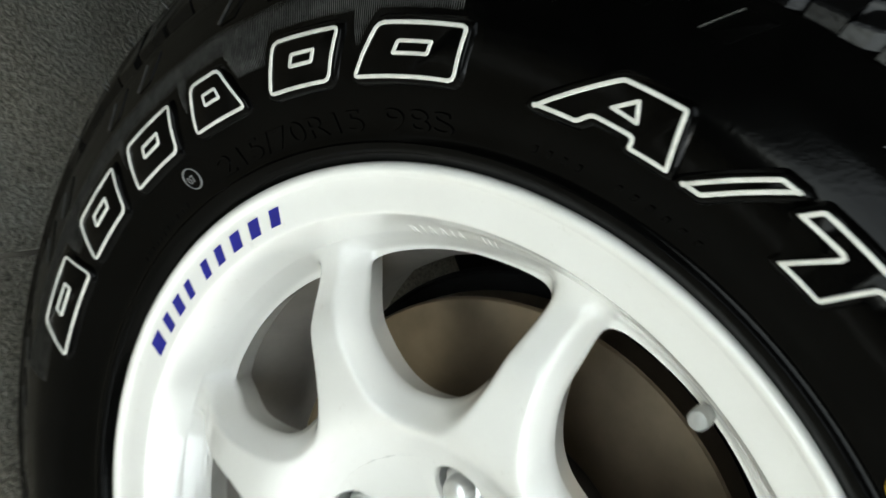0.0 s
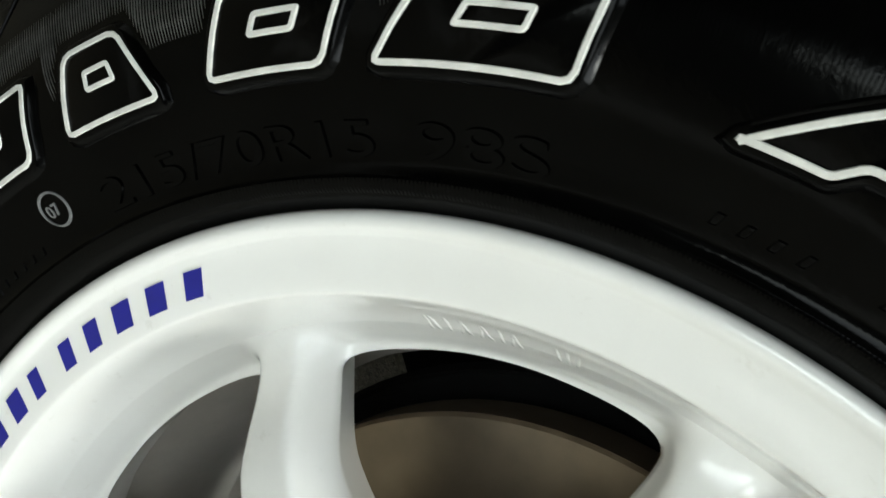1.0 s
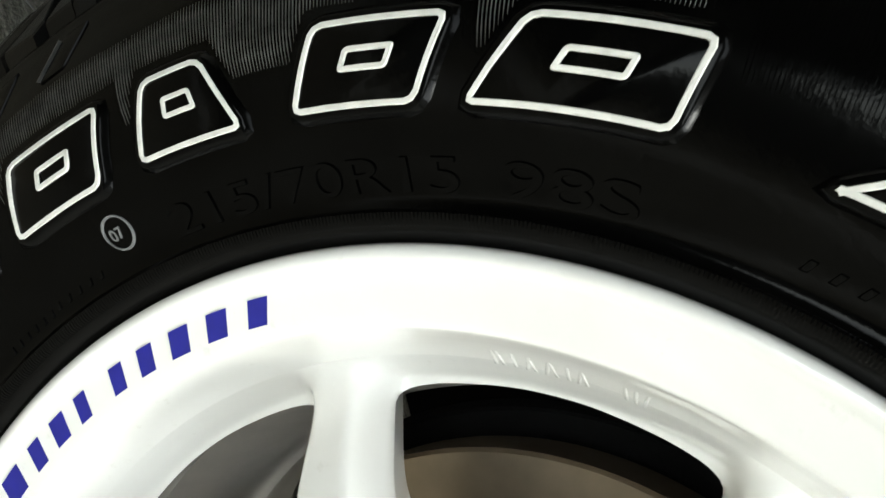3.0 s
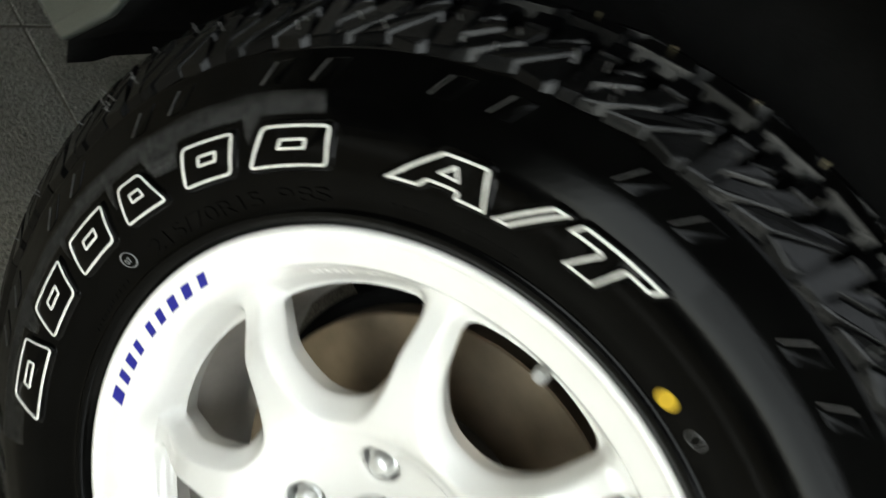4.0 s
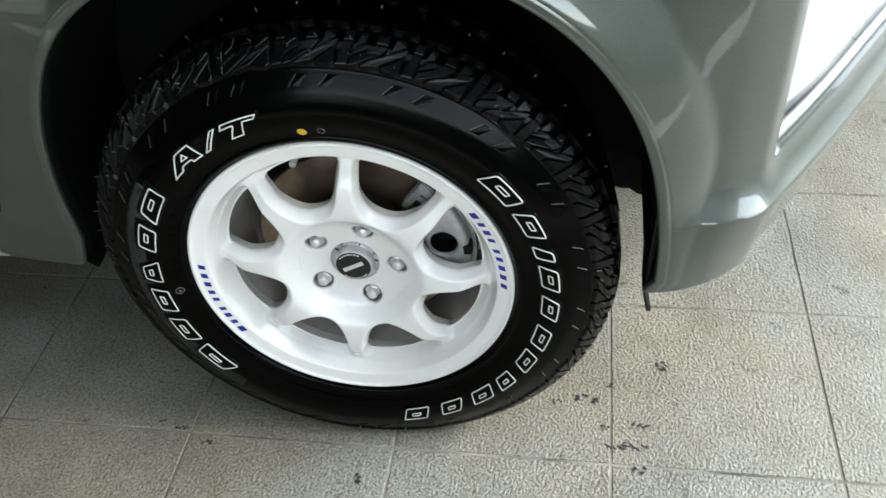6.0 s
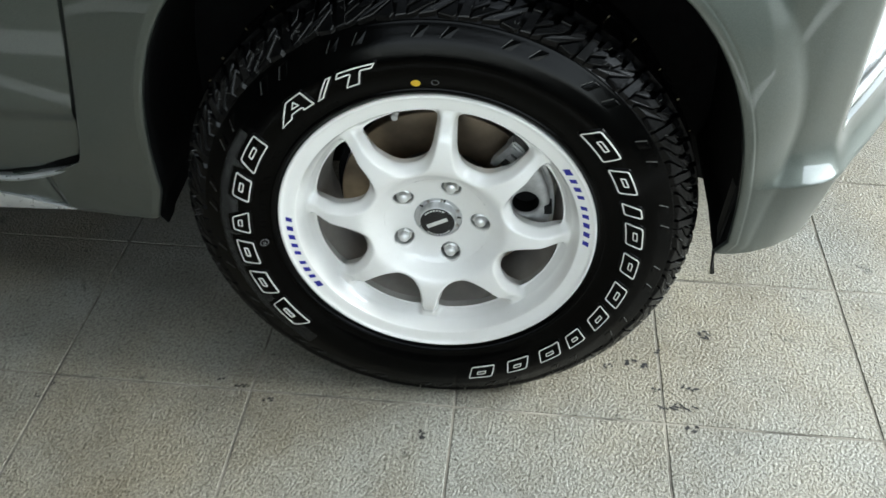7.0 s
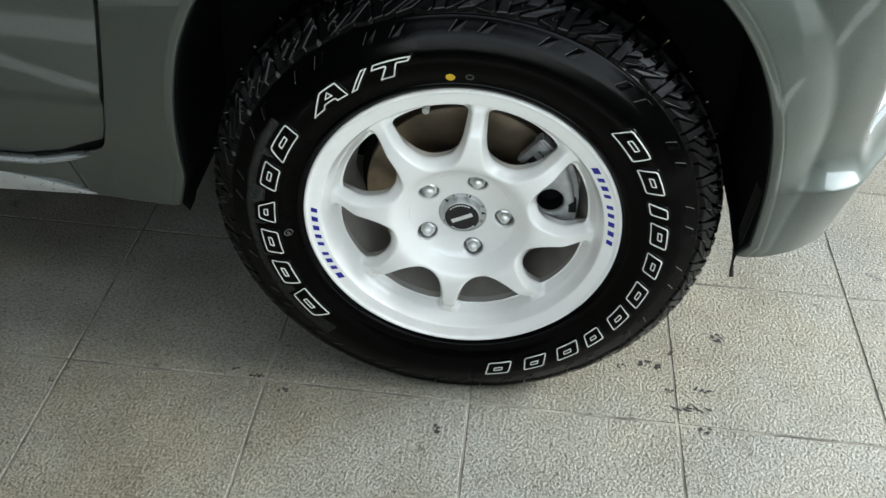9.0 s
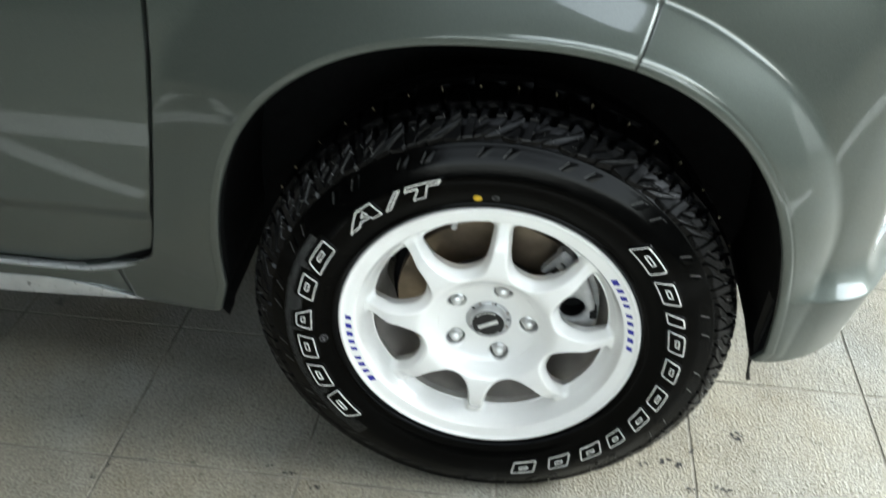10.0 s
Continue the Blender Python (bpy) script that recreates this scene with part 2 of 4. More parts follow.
ground = slab("ground", (-60, -60, -0.30), (60, 60, -0.006), GROUND, "flat grey concrete ground under and beyond the tiles", "ground")
floor = slab("floor", (-4.4, -4.4, -0.0055), (5.2, 3.4, -0.0014), GROUT, "grey textured paving tiles with recessed grout joints", "floor")
# Walls added out of view; they only block sky and bounce light.
slab("wall_back", (-4.6, 3.4, -0.006), (2.8, 3.6, 3.2), PLASTER, "unseen light plaster wall added behind the car to block sky", "wall")
slab("wall_side", (-4.6, -1.55, -0.006), (-4.4, 3.4, 3.2), PLASTER, "unseen light plaster wall added at the left to block sky", "wall")
# Unseen wall added to block low sky; its opening feeds the tyre's highlight.
front_bm = bmesh.new()
for lo, hi in (((-4.6, -1.75, -0.006), (-0.60, -1.55, 3.2)), ((-0.60, -1.75, -0.006), (1.45, -1.55, 0.60)), ((-0.60, -1.75, 1.40), (1.45, -1.55, 3.2)), ((1.45, -1.75, -0.006), (3.0, -1.55, 3.2))):
    box(front_bm, lo, hi)
tagged(part("wall_front", front_bm, DARKWALL, None, smooth=False), "unseen dark wall with an opening, added to shape light and reflections", "wall", kind="structure")
slab("wall_end", (6.0, -6.0, -0.006), (6.2, 3.6, 2.2), PLASTER, "unseen plaster wall added far right to limit low sky", "wall")
# Unseen roof; edges and slot are placed to steer skylight and reflections.
roof_bm = box(box(bmesh.new(), (-4.6, -0.50, 3.2), (3.5, 3.6, 3.35)), (-4.6, -1.75, 3.2), (-1.05, -0.50, 3.35))
box(roof_bm, (1.45, -1.75, 3.2), (3.5, -0.50, 3.35))
tagged(part("ceiling", roof_bm, CEILING, None, smooth=False), "unseen ceiling with a slot, added to shape the light", "ceiling", kind="structure")

# Unseen pale strips added on the tiles so the body side mirrors bright bands.
REFLECT_PALE = plain("line_paint", (0.74, 0.73, 0.69), 0.6, vary=0.12, scale=30, bump=0.3)
for corners in (((-3.4, -0.89), (1.9, -0.86), (1.9, -0.76), (-3.4, -0.77)), ((-2.6, -1.22), (-0.86, -0.56), (-0.86, -0.515), (-2.6, -1.15))):
    bm = bmesh.new()
    grid(bm, [[Vector((x, y, -0.004)) for x, y in corners], [Vector((x, y, 0.0012)) for x, y in corners]], True)
    bm.verts.ensure_lookup_table()
    bm.faces.new(bm.verts[4:8])
    bmesh.ops.recalc_face_normals(bm, faces=bm.faces)
    tagged(part("floor_marking", bm, REFLECT_PALE, None, smooth=False), "unseen white strip added to reflect in the car's side", "floor marking", kind="structure")

# ---- the car ----
car = tagged(new("car"), "grey-green metallic car with white spoked wheel standing on tiles", "car")
# The wheel's own axes: a little camber, and its centre over the floor.
WHEEL = Matrix(((0.99614, 0.0, -0.08782, 0.0), (0.00198, 0.99975, 0.02243, 0.0), (0.0878, -0.02252, 0.99588, 0.31676), (0, 0, 0, 1)))
UP = Vector((0.0878, -0.02252, 0.99588))
AXLE = 0.31676


def rest(p):
    """Flattens what would sink into the floor."""
    z = UP.dot(p) + AXLE
    return p + UP * (0.0012 - z) if z < 0.0012 else p


SIDEWALL = [(0.2065, 0.006), (0.2100, 0.0035), (0.2130, -0.0005), (0.2160, -0.0040), (0.2185, -0.0046), (0.2205, -0.0028),
            (0.2235, -0.0032), (0.2300, -0.0062), (0.2380, -0.0100), (0.2445, -0.0122), (0.2540, -0.0138), (0.2610, -0.0140), (0.2650, -0.0138),
            (0.2680, -0.0133), (0.2720, -0.0123), (0.2760, -0.0112), (0.2800, -0.0101), (0.2830, -0.0092), (0.2860, -0.0080), (0.2910, -0.0056), (0.2960, -0.0032), (0.3010, -0.0010), (0.3035, 0.0004),
            (0.3050, 0.0008), (0.3060, 0.0026), (0.3100, 0.0060), (0.3180, 0.0110), (0.3260, 0.0180), (0.3305, 0.0260), (0.3320, 0.0400)]


def wall_y(r):
    return along(SIDEWALL, r)


back_side = [(r, 0.190 - y) for r, y in reversed(SIDEWALL)]
tyre_bm = revolve(SIDEWALL + [(0.3325, 0.07), (0.3325, 0.12)] + back_side, 240)
for v in tyre_bm.verts:
    v.co = rest(v.co)
tyre = part("tyre", tyre_bm, RUBBER, car, "black all-terrain tyre with raised white-outlined sidewall shapes", m=WHEEL, auto=50)


def tread_block(corners, r_top, turn=0.0, flat=False):
    """One tread block from plan corners (degrees, depth), tapered up from the groove floor."""
    bm = bmesh.new()
    ca, cy = sum(c[0] for c in corners) / len(corners), sum(c[1] for c in corners) / len(corners)
    rows = []
    for sink, k in ((0.0140, 1.08), (0.0008, 1.06), (0.0, 1.0)):
        row = []
        for a, y in corners:
            aa, yy = ca + (a - ca) * k, cy + (y - cy) * k
            drop = max(0.0, 0.040 - yy) ** 2 * 20.0 + max(0.0, yy - 0.150) ** 2 * 20.0
            p = polar(r_top - drop - sink, aa + turn, yy)
            row.append(rest(p) if flat else p)
        rows.append(row)
    vs = grid(bm, rows, True)
    bm.faces.new(vs[-1])
    bmesh.ops.recalc_face_normals(bm, faces=bm.faces)
    return bm


PITCHES = 28
STEP = 360.0 / PITCHES
# One pitch in plan (degrees, depth): teeth and wedges along the edge, two swooping bars, a straight bar, then the inner rows.
EDGE_TEETH = [
    [(6.9, 0.0265), (5.1, 0.0275), (5.5, 0.0190), (7.1, 0.0188)],
    [(4.0, 0.0262), (2.7, 0.0258), (3.3, 0.0182), (4.8, 0.0146)],
    [(0.9, 0.0268), (-1.2, 0.0278), (-0.8, 0.0190), (1.2, 0.0188)],
    [(-2.3, 0.0252), (-4.3, 0.0260), (-4.1, 0.0207), (-1.7, 0.0140)],
]
SHOULDER_BARS = [
    [(7.2, 0.0168), (5.6, 0.0168), (6.3, 0.0024), (8.4, 0.0018)],
    [(5.9, 0.0074), (4.4, 0.0146), (2.8, 0.0156), (2.7, 0.0132)],
    [(1.2, 0.0164), (-0.7, 0.0162), (0.4, 0.0104), (4.5, 0.0030), (5.9, 0.0018), (5.4, 0.0058), (3.0, 0.0100)],
    [(-2.2, 0.0148), (-4.4, 0.0180), (-4.1, 0.0140), (0.2, 0.0040), (3.4, 0.0022), (2.0, 0.0056), (-0.8, 0.0100)],
    [(-0.4, 0.0028), (-4.0, 0.0115), (-4.0, 0.0030), (-3.2, 0.0010)],
]
INNER_BLOCKS = [
    [(0.6, 0.041), (5.6, 0.038), (6.4, 0.083), (1.6, 0.087)],
    [(-5.8, 0.039), (-0.9, 0.040), (-0.2, 0.085), (-4.6, 0.082)],
    [(-5.4, 0.106), (6.0, 0.102), (6.2, 0.180), (-5.0, 0.182)],
]
for corners in EDGE_TEETH + SHOULDER_BARS + INNER_BLOCKS:
    shared = None
    for i in range(PITCHES):
        turn = i * STEP + 7.3
        bottom = abs((turn - 265.0 + 180) % 360 - 180) < 36
        if bottom:
            part("tread_block", tread_block(corners, 0.3405, turn, True), TREAD, tyre, smooth=False)
        elif shared is None:
            shared = part("tread_block", tread_block(corners, 0.3405), TREAD, tyre, smooth=False)
            shared.matrix_local = Matrix.Rotation(-radians(turn), 4, "Y")
        else:
            again(shared, Matrix.Rotation(-radians(turn), 4, "Y"))


def ridge(points, width, height):
    """A raised bar on the sidewall along (degrees, radius) points."""
    bm = bmesh.new()
    line = []
    for (a0, r0), (a1, r1) in zip(points, points[1:]):
        n = max(2, int(math.hypot((a1 - a0) * 0.0044, r1 - r0) / 0.004))
        line += [(a0 + (a1 - a0) * k / n, r0 + (r1 - r0) * k / n) for k in range(n)]
    line.append(points[-1])
    rows = []
    for i, (a, r) in enumerate(line):
        b, c = line[max(0, i - 1)], line[min(len(line) - 1, i + 1)]
        du, dr = radians(c[0] - b[0]) * r, c[1] - b[1]
        ln = math.hypot(du, dr)
        nu, nr = -dr / ln * width / 2, du / ln * width / 2
        row = []
        for k, lift in ((-1, -0.0006), (-0.6, height), (0.6, height), (1, -0.0006)):
            rr = r + nr * k
            row.append(rest(polar(rr, a + math.degrees(nu * k / r), wall_y(rr) - lift)))
        rows.append(row)
    grid(bm, rows)
    bmesh.ops.recalc_face_normals(bm, faces=bm.faces)
    return bm


def offset(poly, d):
    """A polygon of (u, v) moved inwards by d, with mitred corners."""
    area = sum(a[0] * b[1] - b[0] * a[1] for a, b in zip(poly, poly[1:] + poly[:1]))
    sign = 1 if area > 0 else -1
    out = []
    n = len(poly)
    for i in range(n):
        p, q, s = Vector(poly[i - 1]), Vector(poly[i]), Vector(poly[(i + 1) % n])
        e1, e2 = (q - p).normalized(), (s - q).normalized()
        n1, n2 = Vector((-e1.y, e1.x)) * sign, Vector((-e2.y, e2.x)) * sign
        m = n1 + n2
        k = d / max(0.35, m.length_squared / 2)
        out.append(tuple(q + m * k))
    return out


def finer(poly, step=0.004):
    out = []
    for a, b in zip(poly, poly[1:] + poly[:1]):
        n = max(1, int(math.dist(a, b) / step))
        out += [(a[0] + (b[0] - a[0]) * k / n, a[1] + (b[1] - a[1]) * k / n) for k in range(n)]
    return out


MEAN_R = 0.2555


def to_uv(pairs):
    """(degrees, radius) to flat (u, v) metres; u runs clockwise."""
    return [(-radians(a) * MEAN_R, r) for a, r in pairs]


def lift(uv, up):
    u, v = uv
    return rest(polar(v, -math.degrees(u / MEAN_R), wall_y(v) - up))


def clipped(poly, cut):
    """Cuts the corners of a polygon."""
    out = []
    n = len(poly)
    for i in range(n):
        p, q, s = Vector(poly[i - 1]), Vector(poly[i]), Vector(poly[(i + 1) % n])
        a, b = (p - q), (s - q)
        ca, cb = min(cut, a.length * 0.3), min(cut, b.length * 0.3)
        out += [tuple(q + a.normalized() * ca), tuple(q + a.normalized() * ca * 0.3 + b.normalized() * cb * 0.3), tuple(q + b.normalized() * cb)]
    return out


def outline(poly, stroke, lo, hi):
    """A raised closed line along a polygon."""
    outer = finer(poly)
    inner = offset(outer, stroke)
    e = stroke * 0.16
    bm = bmesh.new()
    rows = [[lift(p, lo) for p in outer], [lift(p, hi) for p in offset(outer, e)], [lift(p, hi) for p in offset(outer, stroke - e)], [lift(p, lo) for p in inner]]
    grid(bm, rows, True)
    bmesh.ops.recalc_face_normals(bm, faces=bm.faces)
    return bm


def plate(poly, grow, top):
    """The raised black bed under an outlined shape."""
    outer = finer(offset(poly, -grow))
    bm = bmesh.new()
    vs = grid(bm, [[lift(p, -0.0004) for p in outer], [lift(p, top * 0.8) for p in offset(outer, grow * 0.35 + 0.0004)], [lift(p, top) for p in offset(outer, grow * 0.5 + 0.0008)]], True)
    face = bm.faces.new(vs[-1])
    bmesh.ops.triangulate(bm, faces=[face])
    bmesh.ops.recalc_face_normals(bm, faces=bm.faces)
    return bm


STROKE = 0.00175


def sidewall_shape(poly, holes=(), cut=0.0022):
    shape = clipped(to_uv(poly), cut)
    part("raised_bed", plate(shape, 0.0030, 0.0021), RUBBER, tyre)
    part("white_outline", outline(shape, STROKE, 0.0019, 0.0025), LETTER_WHITE, tyre, "raised white outline on the sidewall")
    for hole in holes:
        part("white_outline", outline(clipped(to_uv(hole), 0.0012), STROKE * 0.9, 0.0019, 0.0025), LETTER_WHITE, tyre)


IN_R, OUT_R = 0.2443, 0.2668


def slanted(a_in, b_in, a_out, b_out, slots=((0.36, 0.68, 0.44, 0.70),)):
    """A plain slanted block between two angles, with slots in it."""
    poly = [(a_in, IN_R), (b_in, IN_R), (b_out, OUT_R), (a_out, OUT_R)]

    def at(s, t):
        lo, hi = a_in + (b_in - a_in) * s, a_out + (b_out - a_out) * s
        return (lo + (hi - lo) * t, IN_R + (OUT_R - IN_R) * t)

    sidewall_shape(poly, [[at(s0, t0), at(s1, t0), at(s1, t1), at(s0, t1)] for s0, s1, t0, t1 in slots], 0.0030)
    BEDS.append(poly)


BEDS = []
ONE = ((0.32, 0.70, 0.40, 0.68),)
# Pairs of slanted raised bars between the letters and the tread.
for i in range(18):
    for a in (129.8 + 20.0 * i, 123.4 + 20.0 * i):
        poly = [(a, 0.2868), (a - 2.0, 0.3000), (a - 4.2, 0.3004), (a - 2.2, 0.2872)]
        part("shoulder_panel", plate(clipped(to_uv(poly), 0.0008), 0.0, 0.0006), RUBBER, tyre)
        # The glint along each bar's edge is put into this ridge's lighter colour.
        part("panel_edge", ridge([(a + 0.1, 0.2884), (a - 1.7, 0.2994)], 0.0008, 0.0012), SLASH, tyre)

# The brand lettering of the sidewall stands as plain outlined blocks.
for (a_in, b_in, a_out, b_out), slots in zip(((217.7, 203.8, 214.8, 204.8), (201.8, 192.2, 199.6, 190.0), (188.7, 179.8, 186.8, 178.0),
                                              (176.2, 167.5, 174.4, 169.8), (164.0, 155.6, 162.0, 153.6), (152.8, 141.0, 149.4, 140.0)),
                                             (ONE,) * 6):
    slanted(a_in, b_in, a_out, b_out, slots)
for (a_in, b_in, a_out, b_out), slots in zip(((41.0, 29.3, 38.2, 28.0), (26.6, 17.6, 23.6, 15.4), (14.2, 9.6, 10.6, 7.2), (7.0, -1.3, 3.9, -3.6),
                                              (-4.6, -12.2, -7.6, -14.8), (-16.6, -25.0, -19.2, -27.2), (-27.9, -35.8, -30.5, -38.1),
                                              (-40.4, -46.5, -42.2, -48.9), (-49.3, -57.6, -52.2, -60.0), (-61.4, -69.6, -64.8, -71.6), (-74.0, -82.4, -76.6, -84.4)),
                                             (ONE, ONE, (), ONE, ONE, ONE, ONE, ONE, ONE, ONE, ONE)):
    slanted(a_in, b_in, a_out, b_out, slots)
# The tread type mark "A/T".
sidewall_shape([(133.2, 0.2438), (126.1, 0.2652), (120.7, 0.2656), (119.8, 0.2434), (123.8, 0.2434), (123.7, 0.2476), (127.4, 0.2480), (128.6, 0.2437)],
               [[(126.5, 0.2536), (124.25, 0.2612), (123.5, 0.2523)]], cut=0.0012)
sidewall_shape([(118.8, 0.2432), (112.9, 0.2650), (111.0, 0.2650), (116.7, 0.2432)], cut=0.0010)
sidewall_shape([(109.5, 0.2657), (99.2, 0.2659), (100.3, 0.2598), (103.4, 0.2597), (105.2, 0.2434), (109.4, 0.2433), (106.6, 0.2588), (110.7, 0.2586)], cut=0.0010)


def inside(poly, a, r, grow):
    """Whether a sidewall place lies in a block of four corners, or within grow metres beside it."""
    if not poly[0][1] - grow <= r <= poly[2][1] + grow:
        return False
    t = (r - poly[0][1]) / (poly[2][1] - poly[0][1])
    more = math.degrees(grow / r)
    return poly[1][0] + (poly[2][0] - poly[1][0]) * t - more <= a <= poly[0][0] + (poly[3][0] - poly[0][0]) * t + more


# Fine radial ribs behind the raised blocks, out to the shoulder.
rib_bm, fine_bm = bmesh.new(), bmesh.new()
rng = random.Random(5)
for a in [223.0 - 0.2235 * i for i in range(425)] + [97.0 - 0.19 * i for i in range(260)]:
    start = 0.2690 if a < 100 else 0.2578 + 0.0006 * math.sin(a * 0.35)
    for k in range(60):
        r = start + 0.0005 * k
        if any(inside(poly, a, r, 0.0046) for poly in BEDS):
            start_now = r + 0.0005
        elif k == 0:
            start_now = start
    end = 0.2842 + 0.0004 * math.sin(a * 0.6) - 0.012 * smoothstep(136.0, 128.5, a) * (a > 100)
    n = max(3, int((end - start_now) / 0.004))
    rows = []
    for k in range(n + 1):
        r = start_now + (end - start_now) * k / n
        high = (0.00042 if a > 100 else 0.00020 * smoothstep(49, 72, a)) * (1 if 0 < k < n else 0.0) * rng.uniform(0.75, 1.1)
        turn = math.degrees((0.00019 if a > 100 else 0.00030) / r)
        sway = 0.35 * (r - 0.258) / 0.026
        rows.append([rest(polar(r, a + sway + turn * u, wall_y(r) - h)) for u, h in ((-1, -0.0002), (-0.35, high), (0.35, high), (1, -0.0002))])
    # Ribs past 141 degrees go into the mesh with the paler material.
    grid(rib_bm if a > 141 else fine_bm, rows)
for bm in (rib_bm, fine_bm):
    bmesh.ops.recalc_face_normals(bm, faces=bm.faces)
tagged(part("radial_ribs", rib_bm, RIB, tyre, "fine pale radial ribs on the sidewall", smooth=False), kind="stuff")
tagged(part("fine_ribs", fine_bm, RUBBER, tyre, "fine black radial ribs on the sidewall", smooth=False), kind="stuff")


def bent_text(body, height, a_start, r_base, up, a_end=None, depth=0.0006):
    """Words in the built-in font, bent round the sidewall; they run clockwise."""
    cu = bpy.data.curves.new("words", "FONT")
    cu.body, cu.size, cu.extrude = body, height * 1.42, depth
    tmp = new("words", cu)
    bpy.context.view_layer.update()
    me = bpy.data.meshes.new_from_object(tmp.evaluated_get(bpy.context.evaluated_depsgraph_get()))
    bpy.data.objects.remove(tmp)
    bm = bmesh.new()
    bm.from_mesh(me)
    bpy.data.meshes.remove(me)
    stretch = 1.0
    if a_end is not None:
        stretch = radians(a_start - a_end) * r_base / max(v.co.x for v in bm.verts)
    for v in bm.verts:
        v.co.x *= stretch
        r = r_base + v.co.y
        v.co = polar(r, a_start - math.degrees(v.co.x / r_base), wall_y(r) - up - v.co.z)
    bmesh.ops.recalc_face_normals(bm, faces=bm.faces)
    return bm


part("size_marking", bent_text("215/70R15", 0.0088, 176.8, 0.2236, 0.0001, 153.5), RUBBER, tyre, "raised black size figures on the sidewall", smooth=False)
part("load_marking", bent_text("98S", 0.0088, 150.8, 0.2236, 0.0001, 142.0), RUBBER, tyre, smooth=False)
part("batch_mark", bent_text("07", 0.0034, 182.0, 0.2304, 0.0002, None, 0.0003), GREYMARK, tyre, "small grey stamped figures", smooth=False)


def sidewall_ring(deg, r, radius, width, steps=36):
    bm = bmesh.new()
    u0 = -radians(deg) * MEAN_R
    k = MEAN_R / r
    rows = [[lift((u0 + rr * k * math.cos(2 * math.pi * i / steps), r + rr * math.sin(2 * math.pi * i / steps)), h) for i in range(steps)]
            for rr, h in ((radius + width, -0.0002), (radius + width * 0.7, 0.0006), (radius + width * 0.2, 0.0006), (radius, -0.0002))]
    grid(bm, rows, True)
    bmesh.ops.recalc_face_normals(bm, faces=bm.faces)
    return bm


def sidewall_dot(deg, r, radius, steps=28):
    bm = bmesh.new()
    u0 = -radians(deg) * MEAN_R
    k = MEAN_R / r
    rows = [[lift((u0 + rr * k * math.cos(2 * math.pi * i / steps), r + rr * math.sin(2 * math.pi * i / steps)), h) for i in range(steps)]
            for rr, h in ((radius, 0.0001), (radius * 0.96, 0.0005), (radius * 0.4, 0.0005))]
    vs = grid(bm, rows, True)
    bm.faces.new(vs[-1])
    bmesh.ops.recalc_face_normals(bm, faces=bm.faces)
    return bm


# Small raised words that cannot be read, as plain bars.
for a0, count, gap, r0, r1 in ((133.0, 4, 1.6, 0.2262, 0.2296), (124.0, 6, 1.7, 0.2270, 0.2300), (190.5, 5, 1.3, 0.2236, 0.2262), (197.0, 6, 1.1, 0.2230, 0.2256), (74.0, 9, 1.5, 0.2262, 0.2292), (52.0, 7, 1.5, 0.2250, 0.2278), (-58.0, 8, 1.5, 0.2262, 0.2290)):
    for k in range(count):
        a = a0 - gap * k
        part("small_marking", plate(to_uv([(a, r0), (a - gap * 0.25, r1), (a - gap * 0.62, r1), (a - gap * 0.37, r0)]), 0.0, 0.0006), RUBBER, tyre)
part("batch_ring", sidewall_ring(181.2, 0.2322, 0.0046, 0.0008), GREYMARK, tyre, "small grey ring mark")
part("yellow_dot", sidewall_dot(90.2, 0.2297, 0.0056), YELLOW, tyre, "round yellow paint dot")
part("grey_ring", sidewall_ring(84.6, 0.2310, 0.0036, 0.0010), GREYMARK, tyre)

# ---- the wheel ----
LIP = [(0.2060, 0.0100), (0.2095, 0.0060), (0.2106, 0.0025), (0.2098, 0.0002), (0.2078, -0.0008), (0.2058, -0.0002), (0.2046, 0.0012), (0.2034, 0.0019),
       (0.1980, 0.0030), (0.1905, 0.0046), (0.1888, 0.0051), (0.1881, 0.0055), (0.1876, 0.0063), (0.1866, 0.0085), (0.1845, 0.0140), (0.1822, 0.0190), (0.1800, 0.0230), (0.1780, 0.0255)]
rim = part("wheel_rim", revolve(LIP, 256), WHITE, car, "white enamelled alloy wheel with eight spokes", m=WHEEL, auto=60)

HUB_Y, HUB_FACE, SECTOR = 0.0365, 0.0362, 45.0
WINDOW_0 = 102.9


def bowl(r):
    """Depth of the hub's hollow face, from the cap's collar to the foot of the spokes."""
    return curve([(0.0325, 0.0365), (0.045, 0.0347), (0.057, 0.0318), (0.065, 0.0287), (0.0715, 0.0249), (0.077, 0.0205), (0.083, 0.0150), (0.088, 0.0103), (0.0915, 0.0077)], r)


def window_curve(n=128):
    """The spoke window in the sector's own plane: t across, r outwards."""
    half = [(0.1035, 0.0), (0.1041, 4.0), (0.1062, 7.2), (0.1102, 10.2), (0.1160, 12.6), (0.124, 14.6), (0.134, 16.0), (0.146, 17.0), (0.157, 17.8), (0.1632, 17.9), (0.1665, 16.4), (0.1680, 12.0), (0.1688, 5.0)]
    pts = half + [(0.1689, 0.0)] + [(r, -a) for r, a in reversed(half[1:])]
    flat = [(r * math.sin(radians(a)), r * math.cos(radians(a))) for r, a in pts]
    return resample(chaikin(flat, 3), n)


